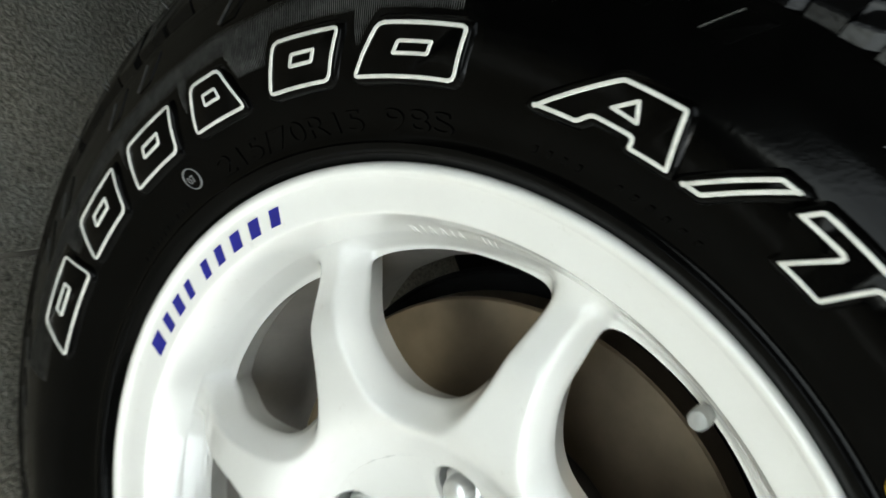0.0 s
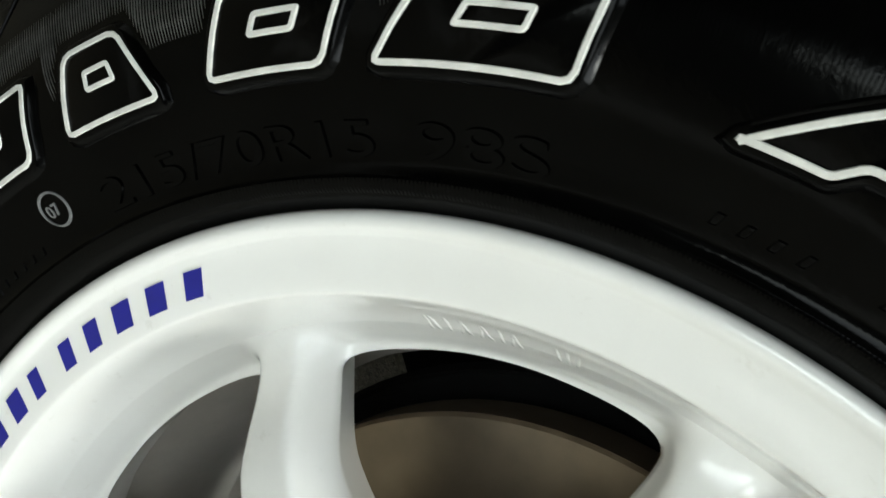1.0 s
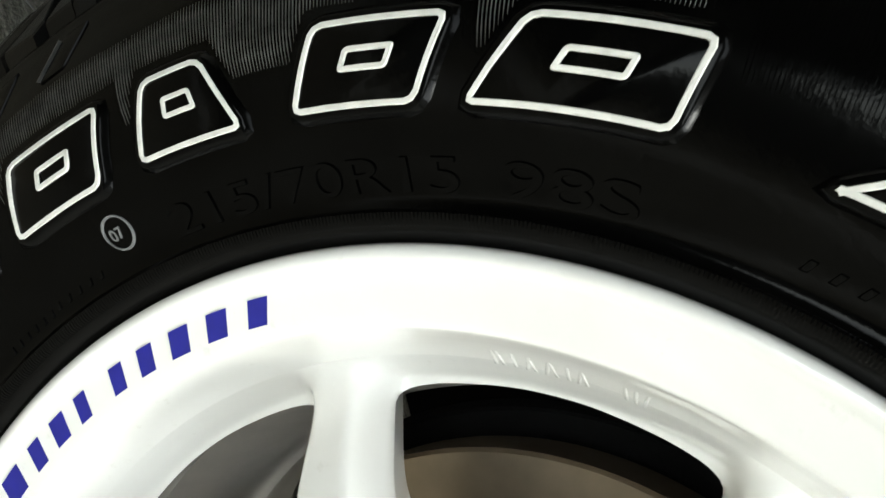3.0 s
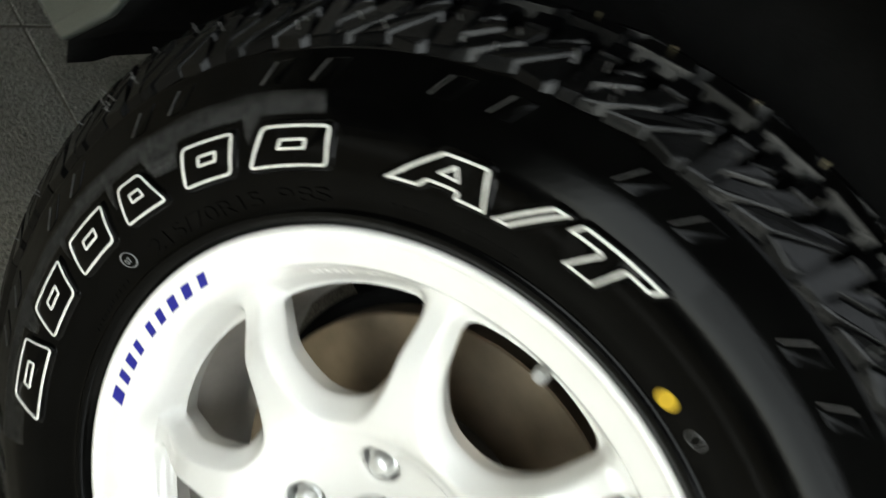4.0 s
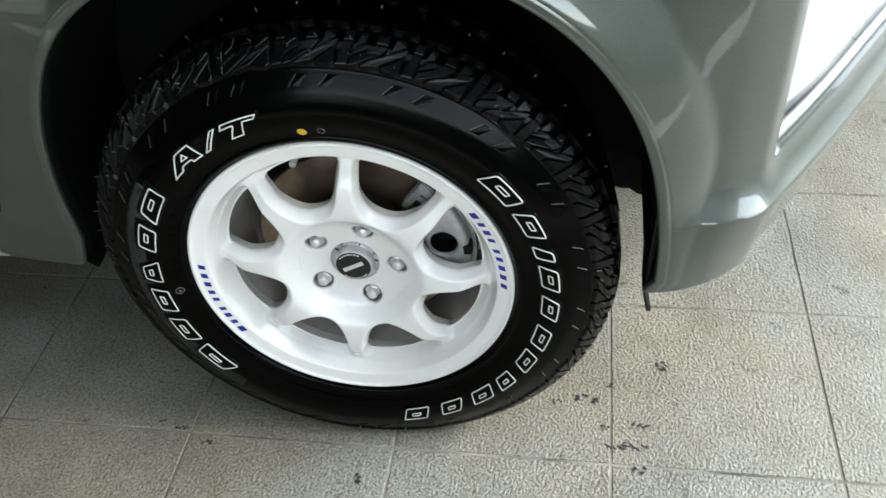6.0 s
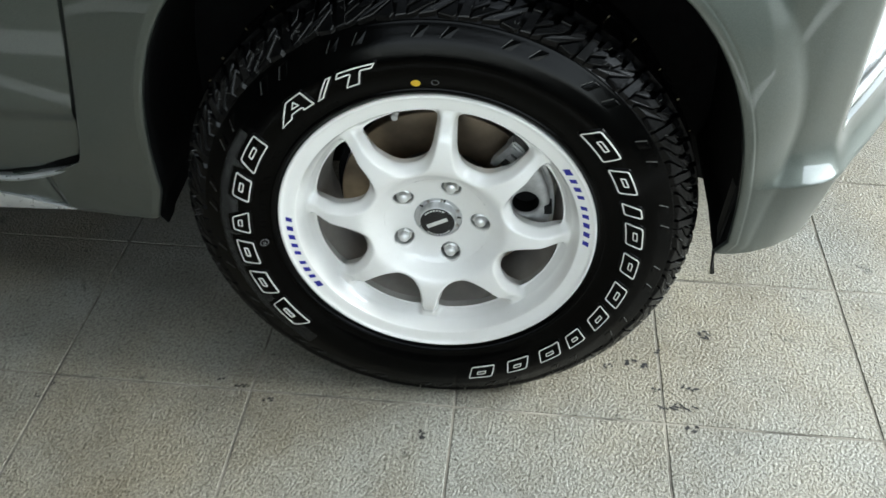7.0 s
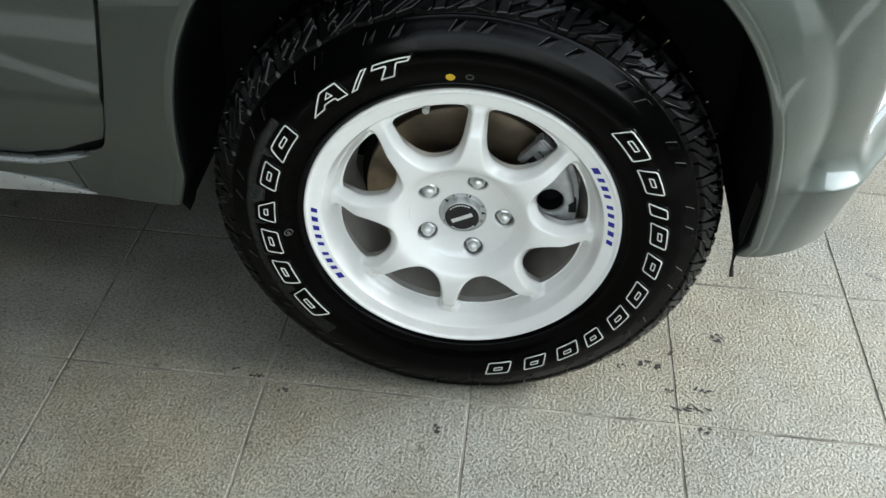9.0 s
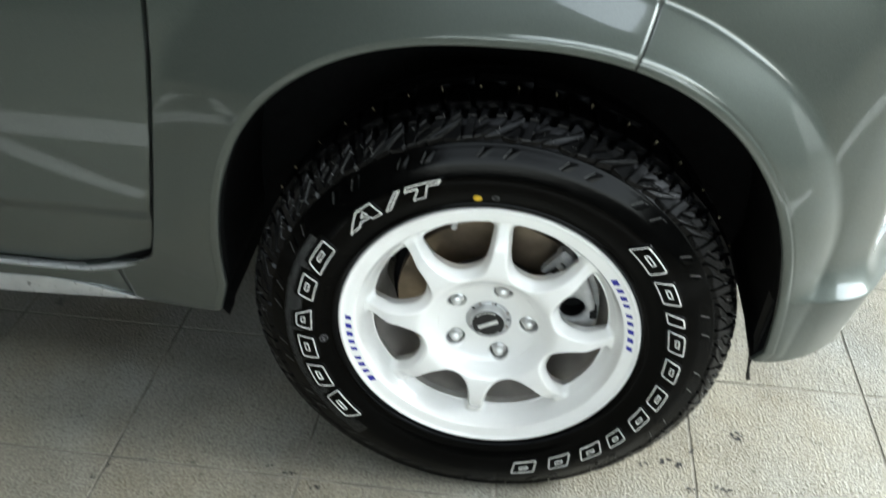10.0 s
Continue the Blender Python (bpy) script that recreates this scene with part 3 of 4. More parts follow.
def ray_to_sector(c, d, r_in, r_out, half):
    """How far along d from c the sector's border lies."""
    best = 1e9
    for r in (r_in, r_out):
        b, q = c.dot(d), c.length_squared - r * r
        disc = b * b - q
        if disc >= 0:
            for s in (-b - math.sqrt(disc), -b + math.sqrt(disc)):
                if s > 1e-6:
                    p = c + d * s
                    if abs(math.atan2(p.x, p.y)) <= radians(half) + 1e-4:
                        best = min(best, s)
    for sg in (-1, 1):
        nx, ny = math.cos(radians(half)), -sg * math.sin(radians(half))
        den = nx * d.x + ny * d.y
        if abs(den) > 1e-9:
            s = -(nx * c.x + ny * c.y) / den
            p = c + d * s
            if s > 1e-6 and r_in - 1e-4 <= p.length <= r_out + 1e-4 and p.y > 0:
                best = min(best, s)
    return best


def sector_border(hole, c, r_in, r_out, half):
    """A border point for each hole point, with the sector's corners among them."""
    out = []
    for p in hole:
        d = (Vector(p) - c).normalized()
        out.append(c + d * ray_to_sector(c, d, r_in, r_out, half))
    for r in (r_in, r_out):
        for sg in (-1, 1):
            corner = Vector((r * math.sin(radians(half)) * sg, r * math.cos(radians(half))))
            k = min(range(len(out)), key=lambda i: (out[i] - corner).length)
            out[k] = corner
    return out


def spoke_face(r, deg):
    """Depth of the wheel's face before the windows' rounding; deg from the window's middle."""
    off = r * math.sin(radians(22.5 - abs(deg)))
    top = curve([(0.0715, 0.0249), (0.077, 0.0205), (0.083, 0.0150), (0.088, 0.0103), (0.0915, 0.0077), (0.096, 0.0059), (0.100, 0.0050),
                 (0.107, 0.0044), (0.118, 0.0042), (0.129, 0.0045), (0.140, 0.0062), (0.150, 0.0108), (0.160, 0.0180), (0.167, 0.0228), (0.172, 0.0248), (0.178, 0.0255)], r)
    ring = curve([(0.0715, 0.0249), (0.140, 0.0390), (0.1690, 0.0380), (0.174, 0.0320), (0.178, 0.0255)], r)
    on = 1 - smoothstep(0.005, 0.020, off) * smoothstep(0.138, 0.163, r)
    return ring + (top - ring) * on


hole = window_curve()
centre = Vector((0.0, 0.138))
border = sector_border(hole, centre, 0.0715, 0.178, 22.5)
FLANK_STEPS = (0.0, 0.25, 0.48, 0.66, 0.78, 0.86, 0.92, 0.97, 1.02, 1.07, 1.13, 1.21, 1.32, 1.48)
FACE_STEPS = (0.15, 0.32, 0.5, 0.68, 0.84, 0.93, 1.0)


def flank_drop(u):
    """Share of the flank's depth left at the share u of its width: straight, with a rounded top edge."""
    return 0.11 * math.log(1 + math.exp((1 - u) / 0.11))


spoke_bm = bmesh.new()
for k in range(8):
    mid = WINDOW_0 + SECTOR * k
    rows = []
    walls = [[], [], []]
    for i, (p, q) in enumerate(zip(hole, border)):
        p = Vector(p)
        wide = 0.0056 + 0.0066 * math.exp((0.1035 - p.length) / 0.0068)
        reach = (q - p).length
        shelf = min(1.48 * wide, 0.55 * reach)
        stops = [shelf * u / 1.48 / reach for u in FLANK_STEPS]
        stops += [stops[-1] + (1 - stops[-1]) * u for u in FACE_STEPS]
        for j, fr in enumerate(stops):
            s = p.lerp(q, fr)
            r, deg = s.length, math.degrees(math.atan2(s.x, s.y))
            d = (s - p).length
            side = abs(math.degrees(math.atan2(p.x, p.y)))
            outer = smoothstep(0.158, 0.1685, p.length) * smoothstep(19.0, 12.0, side)
            y = spoke_face(r, deg)
            y += max(0.0, 0.0215 + 0.0165 * smoothstep(0.132, 0.168, p.length) - y) * min(1.0, flank_drop(d / wide)) * (1 - outer)
            if len(rows) <= j:
                rows.append([])
            rows[j].append(polar(r, mid + deg, y))
        y0 = rows[0][-1].y
        for w, (dy, grow) in enumerate(((0.0, 1.0), (0.003, 1.03), (0.018, 1.14))):
            s = centre + (p - centre) * grow if w else p
            walls[w].append(polar(s.length, mid + math.degrees(math.atan2(s.x, s.y)), y0 + dy))
    grid(spoke_bm, rows, True)
    grid(spoke_bm, walls[::-1], True)
bmesh.ops.remove_doubles(spoke_bm, verts=spoke_bm.verts, dist=0.0002)
bmesh.ops.recalc_face_normals(spoke_bm, faces=spoke_bm.faces)
part("spokes", spoke_bm, WHITE, rim, "eight white rounded spokes", auto=75)

# Hub face with its five nut pockets.
NUT_R, NUT_0, POCKET = 0.0571, 138.8, 0.0136
hub_bm = bmesh.new()
seats = []
for k in range(5):
    mid = NUT_0 - 72 * k
    c = Vector((0.0, NUT_R))
    ring = [(c.x + POCKET * math.sin(2 * math.pi * (i + 0.5) / 48), c.y + POCKET * math.cos(2 * math.pi * (i + 0.5) / 48)) for i in range(48)]
    edge = sector_border(ring, c, 0.0325, 0.0715, 36.0)
    rows = []
    for fr in (0.0, 0.08, 0.25, 0.5, 0.75, 1.0):
        pts = [Vector(p).lerp(q, fr) for p, q in zip(ring, edge)]
        rows.append([polar(s.length, mid + math.degrees(math.atan2(s.x, s.y)), bowl(s.length) + (0.0010 if fr == 0 else 0.0)) for s in pts])
    walls = []
    for grow, back in ((1.0, 0.0010), (0.985, 0.0045)):
        pts = [c + (Vector(p) - c) * grow for p in ring]
        walls.append([polar(s.length, mid + math.degrees(math.atan2(s.x, s.y)), bowl(s.length) + back) for s in pts])
    seat_bm = bmesh.new()
    seat = []
    for grow, y in ((0.985, HUB_FACE - 0.0100), (0.97, HUB_FACE + 0.0050), (0.95, HUB_FACE + 0.014), (0.80, HUB_FACE + 0.020), (0.30, HUB_FACE + 0.0215)):
        pts = [c + (Vector(p) - c) * grow for p in ring]
        seat.append([polar(s.length, mid + math.degrees(math.atan2(s.x, s.y)), max(y, bowl(s.length) + 0.0044)) for s in pts])
    grid(seat_bm, seat[::-1], True)
    bmesh.ops.recalc_face_normals(seat_bm, faces=seat_bm.faces)
    seats.append(seat_bm)
    grid(hub_bm, rows, True)
    grid(hub_bm, walls[::-1], True)
bmesh.ops.remove_doubles(hub_bm, verts=hub_bm.verts, dist=0.0002)
bmesh.ops.recalc_face_normals(hub_bm, faces=hub_bm.faces)
part("hub_face", hub_bm, WHITE, rim, "white hub face with five nut pockets", auto=50)
# Grey liners put the shade inside the white nut pockets into colour.
for seat_bm in seats:
    part("nut_seat", seat_bm, SEAT, rim, "grey pocket liner round a wheel nut, coloured for its shade", auto=40)

part("rim_barrel", revolve([(0.1790, 0.030), (0.1760, 0.048), (0.1690, 0.060), (0.1600, 0.085), (0.1590, 0.112), (0.1640, 0.116), (0.1650, 0.124), (0.1700, 0.128), (0.1780, 0.185), (0.1980, 0.192), (0.2100, 0.190)], 160), BARREL, rim, "silver inner barrel of the wheel")


def lug_nut():
    bm = bmesh.new()
    rows = []
    for r, y, hexed in [(1.12 * r, y, hexed) for r, y, hexed in ((0.0084, 0.024, 0), (0.0100, 0.0150, 0), (0.0108, 0.0135, 0), (0.0106, 0.0130, 1), (0.0106, 0.0042, 1), (0.0098, 0.0022, 1), (0.0070, 0.0012, 0),
                        (0.0066, -0.0034, 0), (0.0055, -0.0060, 0), (0.0036, -0.0074, 0), (0.0012, -0.0080, 0))]:
        row = []
        for i in range(36):
            a = 2 * math.pi * i / 36
            k = r
            if hexed:
                k = r * math.cos(math.pi / 6) / math.cos((a + math.pi / 6) % (math.pi / 3) - math.pi / 6)
            row.append(Vector((k * math.cos(a), y, k * math.sin(a))))
        rows.append(row)
    vs = grid(bm, rows, True)
    bm.faces.new(vs[-1])
    bmesh.ops.recalc_face_normals(bm, faces=bm.faces)
    return bm


first_nut = None
for k in range(5):
    at = Matrix.Translation(polar(NUT_R, NUT_0 - 72 * k, HUB_Y - 0.0022)) @ Matrix.Rotation(radians(17 * k), 4, "Y")
    if first_nut is None:
        first_nut = part("lug_nut", lug_nut(), CHROME, rim, "chromed domed wheel nut", auto=30, m=at)
    else:
        tagged(again(first_nut, at), "chromed domed wheel nut")

part("cap_ring", revolve([(0.0330, HUB_FACE + 0.0006), (0.0325, HUB_FACE - 0.0004), (0.0319, HUB_FACE + 0.0004), (0.0312, HUB_FACE + 0.0020), (0.0262, 0.0398), (0.0252, 0.0392), (0.0247, 0.0370), (0.0243, 0.0285), (0.0239, 0.0266), (0.0231, 0.0258)], 96), ALLOY, rim, "bare alloy collar round the centre cap", auto=40)
for k in range(5):
    # Each notch is a low raised bar, its shade given by dark colour.
    notch = box(bmesh.new(), (-0.0013, -0.0012, -0.0030), (0.0013, 0.0016, 0.0030), 0.0010)
    turn = NUT_0 - 72 * k
    part("collar_notch", notch, IRON, rim, "small dark bar standing for a shaded notch in the collar", m=Matrix.Translation(polar(0.0284, turn, 0.0392)) @ Matrix.Rotation(radians(90 - turn), 4, "Y"))
part("centre_cap", revolve([(0.0233, 0.0262), (0.0228, 0.0256), (0.0190, 0.0250), (0.0002, 0.0248)], 80), CAPBLACK, rim, "glossy black round centre cap", auto=40)


def flat_bar(length, height, at, turn, y):
    bm = bmesh.new()
    box(bm, (-length / 2, y - 0.0004, -height / 2), (length / 2, y + 0.0002, height / 2), 0.0001)
    bm.transform(Matrix.Translation(at) @ Matrix.Rotation(radians(turn), 4, "Y"))
    return bm


part("cap_mark", flat_bar(0.030, 0.0058, Vector((0, 0, 0)), -22, 0.0247), LETTER_WHITE, rim, "plain pale bar on the cap", smooth=False)
for a in (62, 74, 86, 98, 110, 122, 134, 230, 242, 254, 266, 278, 290, 302, 314):
    part("cap_mark", flat_bar(0.0032, 0.0016, polar(0.0203, a), 90 - a, 0.0251), LETTER_WHITE, rim, smooth=False)
for a in (112, 76, 20, 330):
    bm = box(bmesh.new(), (-0.0013, 0.0352, 0.0272), (0.0013, 0.0400, 0.0312), 0.0004)
    bm.transform(Matrix.Rotation(-radians(a - 90), 4, "Y"))
    part("cap_notch", bm, BARREL, rim, smooth=False)


# The maker's decals on the lip: plain blue blocks, one for each letter.
def lip_y(r):
    pts = sorted(LIP[7:])
    return along(pts, r)


def decal(a0, a1, r0=0.1921, r1=0.2009, lean=0.9):
    bm = bmesh.new()
    rows = []
    for t in (0.0, 0.5, 1.0):
        r = r0 + (r1 - r0) * t
        rows.append([polar(r, a0 + (a1 - a0) * s / 4 - lean * t, lip_y(r) - 0.0002) for s in range(5)])
    grid(bm, rows)
    ext = bmesh.ops.extrude_face_region(bm, geom=bm.faces[:])
    for v in ext["geom"]:
        if isinstance(v, bmesh.types.BMVert):
            v.co.y -= 0.00012
    bmesh.ops.recalc_face_normals(bm, faces=bm.faces)
    return bm


LETTER_STARTS = [0.0, 5.3, 9.1, 13.2, 18.4, 22.2, 26.2, 30.6, 35.2]
LETTER_WIDTHS = [4.0, 2.5, 2.9, 2.2, 2.3, 2.5, 3.0, 3.0, 2.7]
for start in (209.4, 31.0):
    for s, w in zip(LETTER_STARTS, LETTER_WIDTHS):
        part("decal_block", decal(start - s - 0.1 * w, start - s - 0.85 * w, 0.1925, 0.2005), BLUE, rim, "plain dark-blue decal block")


# Raised casting marks on the slope inside the lip.
def slope_y(r, a):
    """Depth of the slope from the lip's inner edge down to the spokes."""
    return along(LIP[::-1], r) if r > 0.1781 else spoke_face(r, ((a - WINDOW_0 + 22.5) % 45) - 22.5)


def cast_bar(a0, a1, r0, r1, lean):
    """One raised stroke, leaning a little, with softened edges."""
    bm = bmesh.new()
    rows = []
    for t in range(6):
        r = r0 + (r1 - r0) * t / 5
        end = 0.25 if t in (0, 5) else 1.0
        rows.append([polar(r, a0 + lean * t / 5 + (a1 - a0) * s, slope_y(r, a0) - up * end) for s, up in ((0, -0.0003), (0.3, 0.0006), (0.7, 0.0006), (1, -0.0003))])
    grid(bm, rows)
    bmesh.ops.recalc_face_normals(bm, faces=bm.faces)
    return bm


for i, (a, lean, r0) in enumerate(((153.2, 0.0, 0.1768), (152.4, 0.4, 0.1768), (151.3, 0.0, 0.1768), (150.2, -0.5, 0.1766), (149.4, 0.5, 0.1766), (148.4, -0.5, 0.1764),
                                   (147.4, 0.5, 0.1764), (146.3, 0.0, 0.1764), (145.4, -0.4, 0.1762), (144.6, 0.4, 0.1762), (141.0, 0.2, 0.1762), (140.2, 0.0, 0.1762), (139.4, -0.3, 0.1762))):
    part("cast_mark", cast_bar(a, a - 0.5, r0, r0 + 0.0048, lean), WHITE, rim)

valve_bm = bmesh.new()
vrows = []
for r, y in ((0.0050, 0.046), (0.0050, 0.040), (0.0038, 0.037), (0.0038, 0.0325), (0.0044, 0.0320), (0.0044, 0.0245), (0.0038, 0.0232), (0.0012, 0.0228)):
    vrows.append([Vector((r * math.cos(2 * math.pi * i / 20), y, r * math.sin(2 * math.pi * i / 20))) for i in range(20)])
vv = grid(valve_bm, vrows, True)
valve_bm.faces.new(vv[-1])
bmesh.ops.recalc_face_normals(valve_bm, faces=valve_bm.faces)
part("valve_stem", valve_bm, SEAT, rim, "short metal tyre valve", auto=40, m=Matrix.Translation(polar(0.1700, 102.8)))

# ---- brake ----
disc = part("brake_disc", revolve([(0.0780, 0.090), (0.0782, 0.0815), (0.0790, 0.0808), (0.1370, 0.0808), (0.1384, 0.0822), (0.1384, 0.1020), (0.1370, 0.1034), (0.0780, 0.1034)], 160), ROTOR, car, "worn brown-grey iron brake disc", m=WHEEL, auto=40)
part("disc_hat", revolve([(0.0785, 0.0900), (0.0780, 0.0620), (0.0760, 0.0590), (0.0300, 0.0580)], 96), IRON, disc, "dark iron hub of the disc", auto=40)
part("dust_shield", revolve([(0.0600, 0.1120), (0.1460, 0.1120), (0.1480, 0.1100), (0.1500, 0.1160)], 96), LINER, disc, "black dust shield", auto=40)


def arc_block(a0, a1, r0, r1, y0, y1, bevel=0.003, steps=14):
    """A thick curved block of the caliper."""
    bm = bmesh.new()
    rows = []
    for i in range(steps + 1):
        a = a0 + (a1 - a0) * i / steps
        rows.append([polar(r0, a, y0), polar(r1, a, y0), polar(r1, a, y1), polar(r0, a, y1)])
    vs = [[bm.verts.new(p) for p in row] for row in rows]
    for p, q in zip(vs, vs[1:]):
        for i in range(4):
            bm.faces.new((p[i], p[(i + 1) % 4], q[(i + 1) % 4], q[i]))
    bm.faces.new(vs[0])
    bm.faces.new(vs[-1])
    bmesh.ops.recalc_face_normals(bm, faces=bm.faces)
    sharp = [e for e in bm.edges if len(e.link_faces) == 2 and e.calc_face_angle(0) > 0.8]
    bmesh.ops.bevel(bm, geom=sharp, offset=bevel, segments=2, affect="EDGES")
    return bm


# The caliper's front is a thick curved plate with a round opening in it.
cal_bm = bmesh.new()
cc = Vector((0.0, 0.1180))
ring = [(cc.x + 0.0182 * math.sin(2 * math.pi * (i + 0.5) / 40), cc.y + 0.0182 * math.cos(2 * math.pi * (i + 0.5) / 40)) for i in range(40)]
edge = sector_border(ring, cc, 0.094, 0.150, 27.0)
CAL_MID = 5.0
rows = []
for fr, y in ((0.0, 0.082), (0.0, 0.056), (0.03, 0.0525), (0.10, 0.0510), (0.45, 0.0500), (0.86, 0.0520), (0.96, 0.0545), (1.0, 0.0590), (1.0, 0.0780)):
    pts = [Vector(p).lerp(q, fr) for p, q in zip(ring, edge)]
    rows.append([polar(s.length, CAL_MID + math.degrees(math.atan2(s.x, s.y)), y) for s in pts])
grid(cal_bm, rows, True)
bmesh.ops.recalc_face_normals(cal_bm, faces=cal_bm.faces)
caliper = part("brake_caliper", cal_bm, CAST, car, "grey cast brake caliper with a round opening", m=WHEEL, auto=50)
# Black piston and added bore liner carry the opening's shade as colour.
part("piston", revolve([(0.0190, 0.0800), (0.0110, 0.0795), (0.0002, 0.0795)], 32), BLACK, caliper, "piston blackened to deepen the opening's shade", m=Matrix.Translation(polar(0.118, CAL_MID)))
part("caliper_bore", revolve([(0.0181, 0.0560), (0.0178, 0.0562), (0.0178, 0.0796)], 40), BLACK, caliper, "added black bore liner that gives the opening its shade", m=Matrix.Translation(polar(0.118, CAL_MID)))
part("caliper_bridge", arc_block(-21, 31, 0.138, 0.156, 0.066, 0.128, 0.005), CAST, caliper)
part("caliper_notch", arc_block(-3, 3, 0.141, 0.1525, 0.0495, 0.066, 0.001), BLACK, caliper)
part("caliper_bracket", arc_block(34, 46, 0.136, 0.152, 0.050, 0.072, 0.003), CAST, caliper, "bracket of the caliper")
part("caliper_lug", arc_block(42, 46, 0.106, 0.150, 0.048, 0.066, 0.004), CAST, caliper)
part("caliper_lug", arc_block(33, 37, 0.134, 0.152, 0.047, 0.064, 0.002), CAST, caliper)
part("brake_pad", arc_block(30, 41, 0.110, 0.134, 0.060, 0.079, 0.002), IRON, caliper, "dark brake pad")
part("caliper_clip", arc_block(36, 42, 0.124, 0.132, 0.054, 0.062, 0.001), ALLOY, caliper)

# ---- car body ----
ARCH_X, ARCH_Z, ARCH_A, ARCH_B, ARCH_E = -0.0026, 0.315, 0.385, 0.4296, 2.405


def arch_point(deg):
    """The wheel arch's lip in the car's side plane: (x, z); 0 is ahead, 90 above."""
    c, s = math.cos(radians(deg)), math.sin(radians(deg))
    k = (abs(c) ** ARCH_E + abs(s) ** ARCH_E) ** (-1 / ARCH_E)
    return ARCH_X + (ARCH_A if c > 0 else ARCH_A + 0.006) * k * c, ARCH_Z + ARCH_B * k * s


def lip_depth(deg):
    return curve([(-12, 0.026), (0, 0.020), (30, 0.012), (62, 0.004), (90, 0.002), (120, 0.014), (150, 0.042), (180, 0.061), (195, 0.068)], deg)


def arch_line(t):
    """The lip from its rear foot (t = 0) over the top to the front foot (t = 1): x, z and the angle."""
    if t < 0.08:
        k = t / 0.08
        return -0.411 + 0.0174 * k, 0.260 + 0.055 * k, 192 - 12 * k
    if t > 0.94:
        k = (t - 0.94) / 0.06
        return 0.3824 - 0.0124 * k, 0.315 - 0.023 * k, -10 * k
    deg = 180 - 180 * (t - 0.08) / 0.86
    x, z = arch_point(deg)
    return x, z, deg


NOSE = [(0.20, 0.0), (0.36, 0.0), (0.44, 0.006), (0.50, 0.030), (0.545, 0.085), (0.62, 0.195), (0.70, 0.325), (0.79, 0.470), (0.90, 0.66), (1.0, 0.90)]
ARCH_FINE = np.array([arch_line(j / 4000) for j in range(4001)])


def nose_out(z, x=0.6):
    """How far the bumper's skin stands back from the widest plan line; the recess over the shelf deepens to the corner."""
    low = curve([(0.290, 0.024), (0.35, 0.028), (0.395, 0.0315), (0.46, 0.034), (0.60, 0.035), (0.75, 0.038), (0.95, 0.060)], z)
    s = min(1.0, max(0.0, (z - 0.403) / 0.060))
    recess = 0.0195 * (1 - (1 - s) ** 2.2) * (0.12 + 0.88 * smoothstep(0.375, 0.50, x))
    under = 0.034 * max(0.0, (0.403 - z) / 0.111) * smoothstep(0.39, 0.52, x)
    ledge = 0.010 * (max(0.0, 1 - (z - 0.404) / 0.040) ** 2 if z > 0.404 else max(0.0, (z - 0.292) / 0.112)) * smoothstep(0.362, 0.40, x)
    return low + recess + under - ledge


def side_y(x, z):
    """Depth of the plain body side."""
    y = 0.078 + 0.010 * smoothstep(-0.3, -1.2, x)
    y -= 0.030 * smoothstep(-0.16, 0.18, x)
    y += 0.030 * smoothstep(0.80, 1.02, z) ** 2 * 2
    y += 0.020 * smoothstep(0.40, 0.22, z) * smoothstep(-0.30, -0.45, x)
    return y


def base_y(x, z):
    k = smoothstep(0.16, 0.34, x)
    return side_y(x, z) * (1 - k) + (curve(NOSE, x) + nose_out(z, x)) * k


def skin_y(x, z, d=None, deg=None):
    """Depth of the skin, with the flare that runs round the arch."""
    if d is None:
        far = np.hypot(ARCH_FINE[:, 0] - x, ARCH_FINE[:, 1] - z)
        k = int(far.argmin())
        d, deg = float(far[k]), float(ARCH_FINE[k, 2])
    lip = lip_depth(deg)
    base = base_y(x, z)
    front = 1 - smoothstep(62, 100, deg)
    # A flat band along the lip, a fine groove, then the swell of the flare up to its crease.
    wide = curve([(-12, 0.020), (6, 0.036), (24, 0.072), (34, 0.077), (45, 0.075), (58, 0.068), (69, 0.066), (90, 0.098), (130, 0.13), (150, 0.122), (165, 0.112), (180, 0.15), (195, 0.15)], deg)
    band = 0.0115 * smoothstep(2, 25, deg)
    u = max(0.0, d - band) / (wide - band)
    ease = max(0.10 - abs(u - 1.0), 0.0) / 0.10
    even = min(u, 1.0) - ease * ease * 0.025
    swell = 1.0 + 0.32 * smoothstep(22, 40, deg)
    shape = front * even ** swell + (1 - front) * (0.2 * smoothstep(0, 1, u) + 0.8 * even)
    flare = lip + (base - lip) * shape
    groove = 0.0007 * smoothstep(0.0022, 0.0, abs(d - 0.0118)) * smoothstep(8, 25, deg) * smoothstep(150, 120, deg)
    return flare + groove - 0.0008 * smoothstep(0.0, 0.002, d) * smoothstep(0.013, 0.010, d)


GAP_DEG = 68.0
GAP_X, GAP_Z = arch_point(GAP_DEG)
GAP_T = 0.08 + 0.86 * (180 - GAP_DEG) / 180


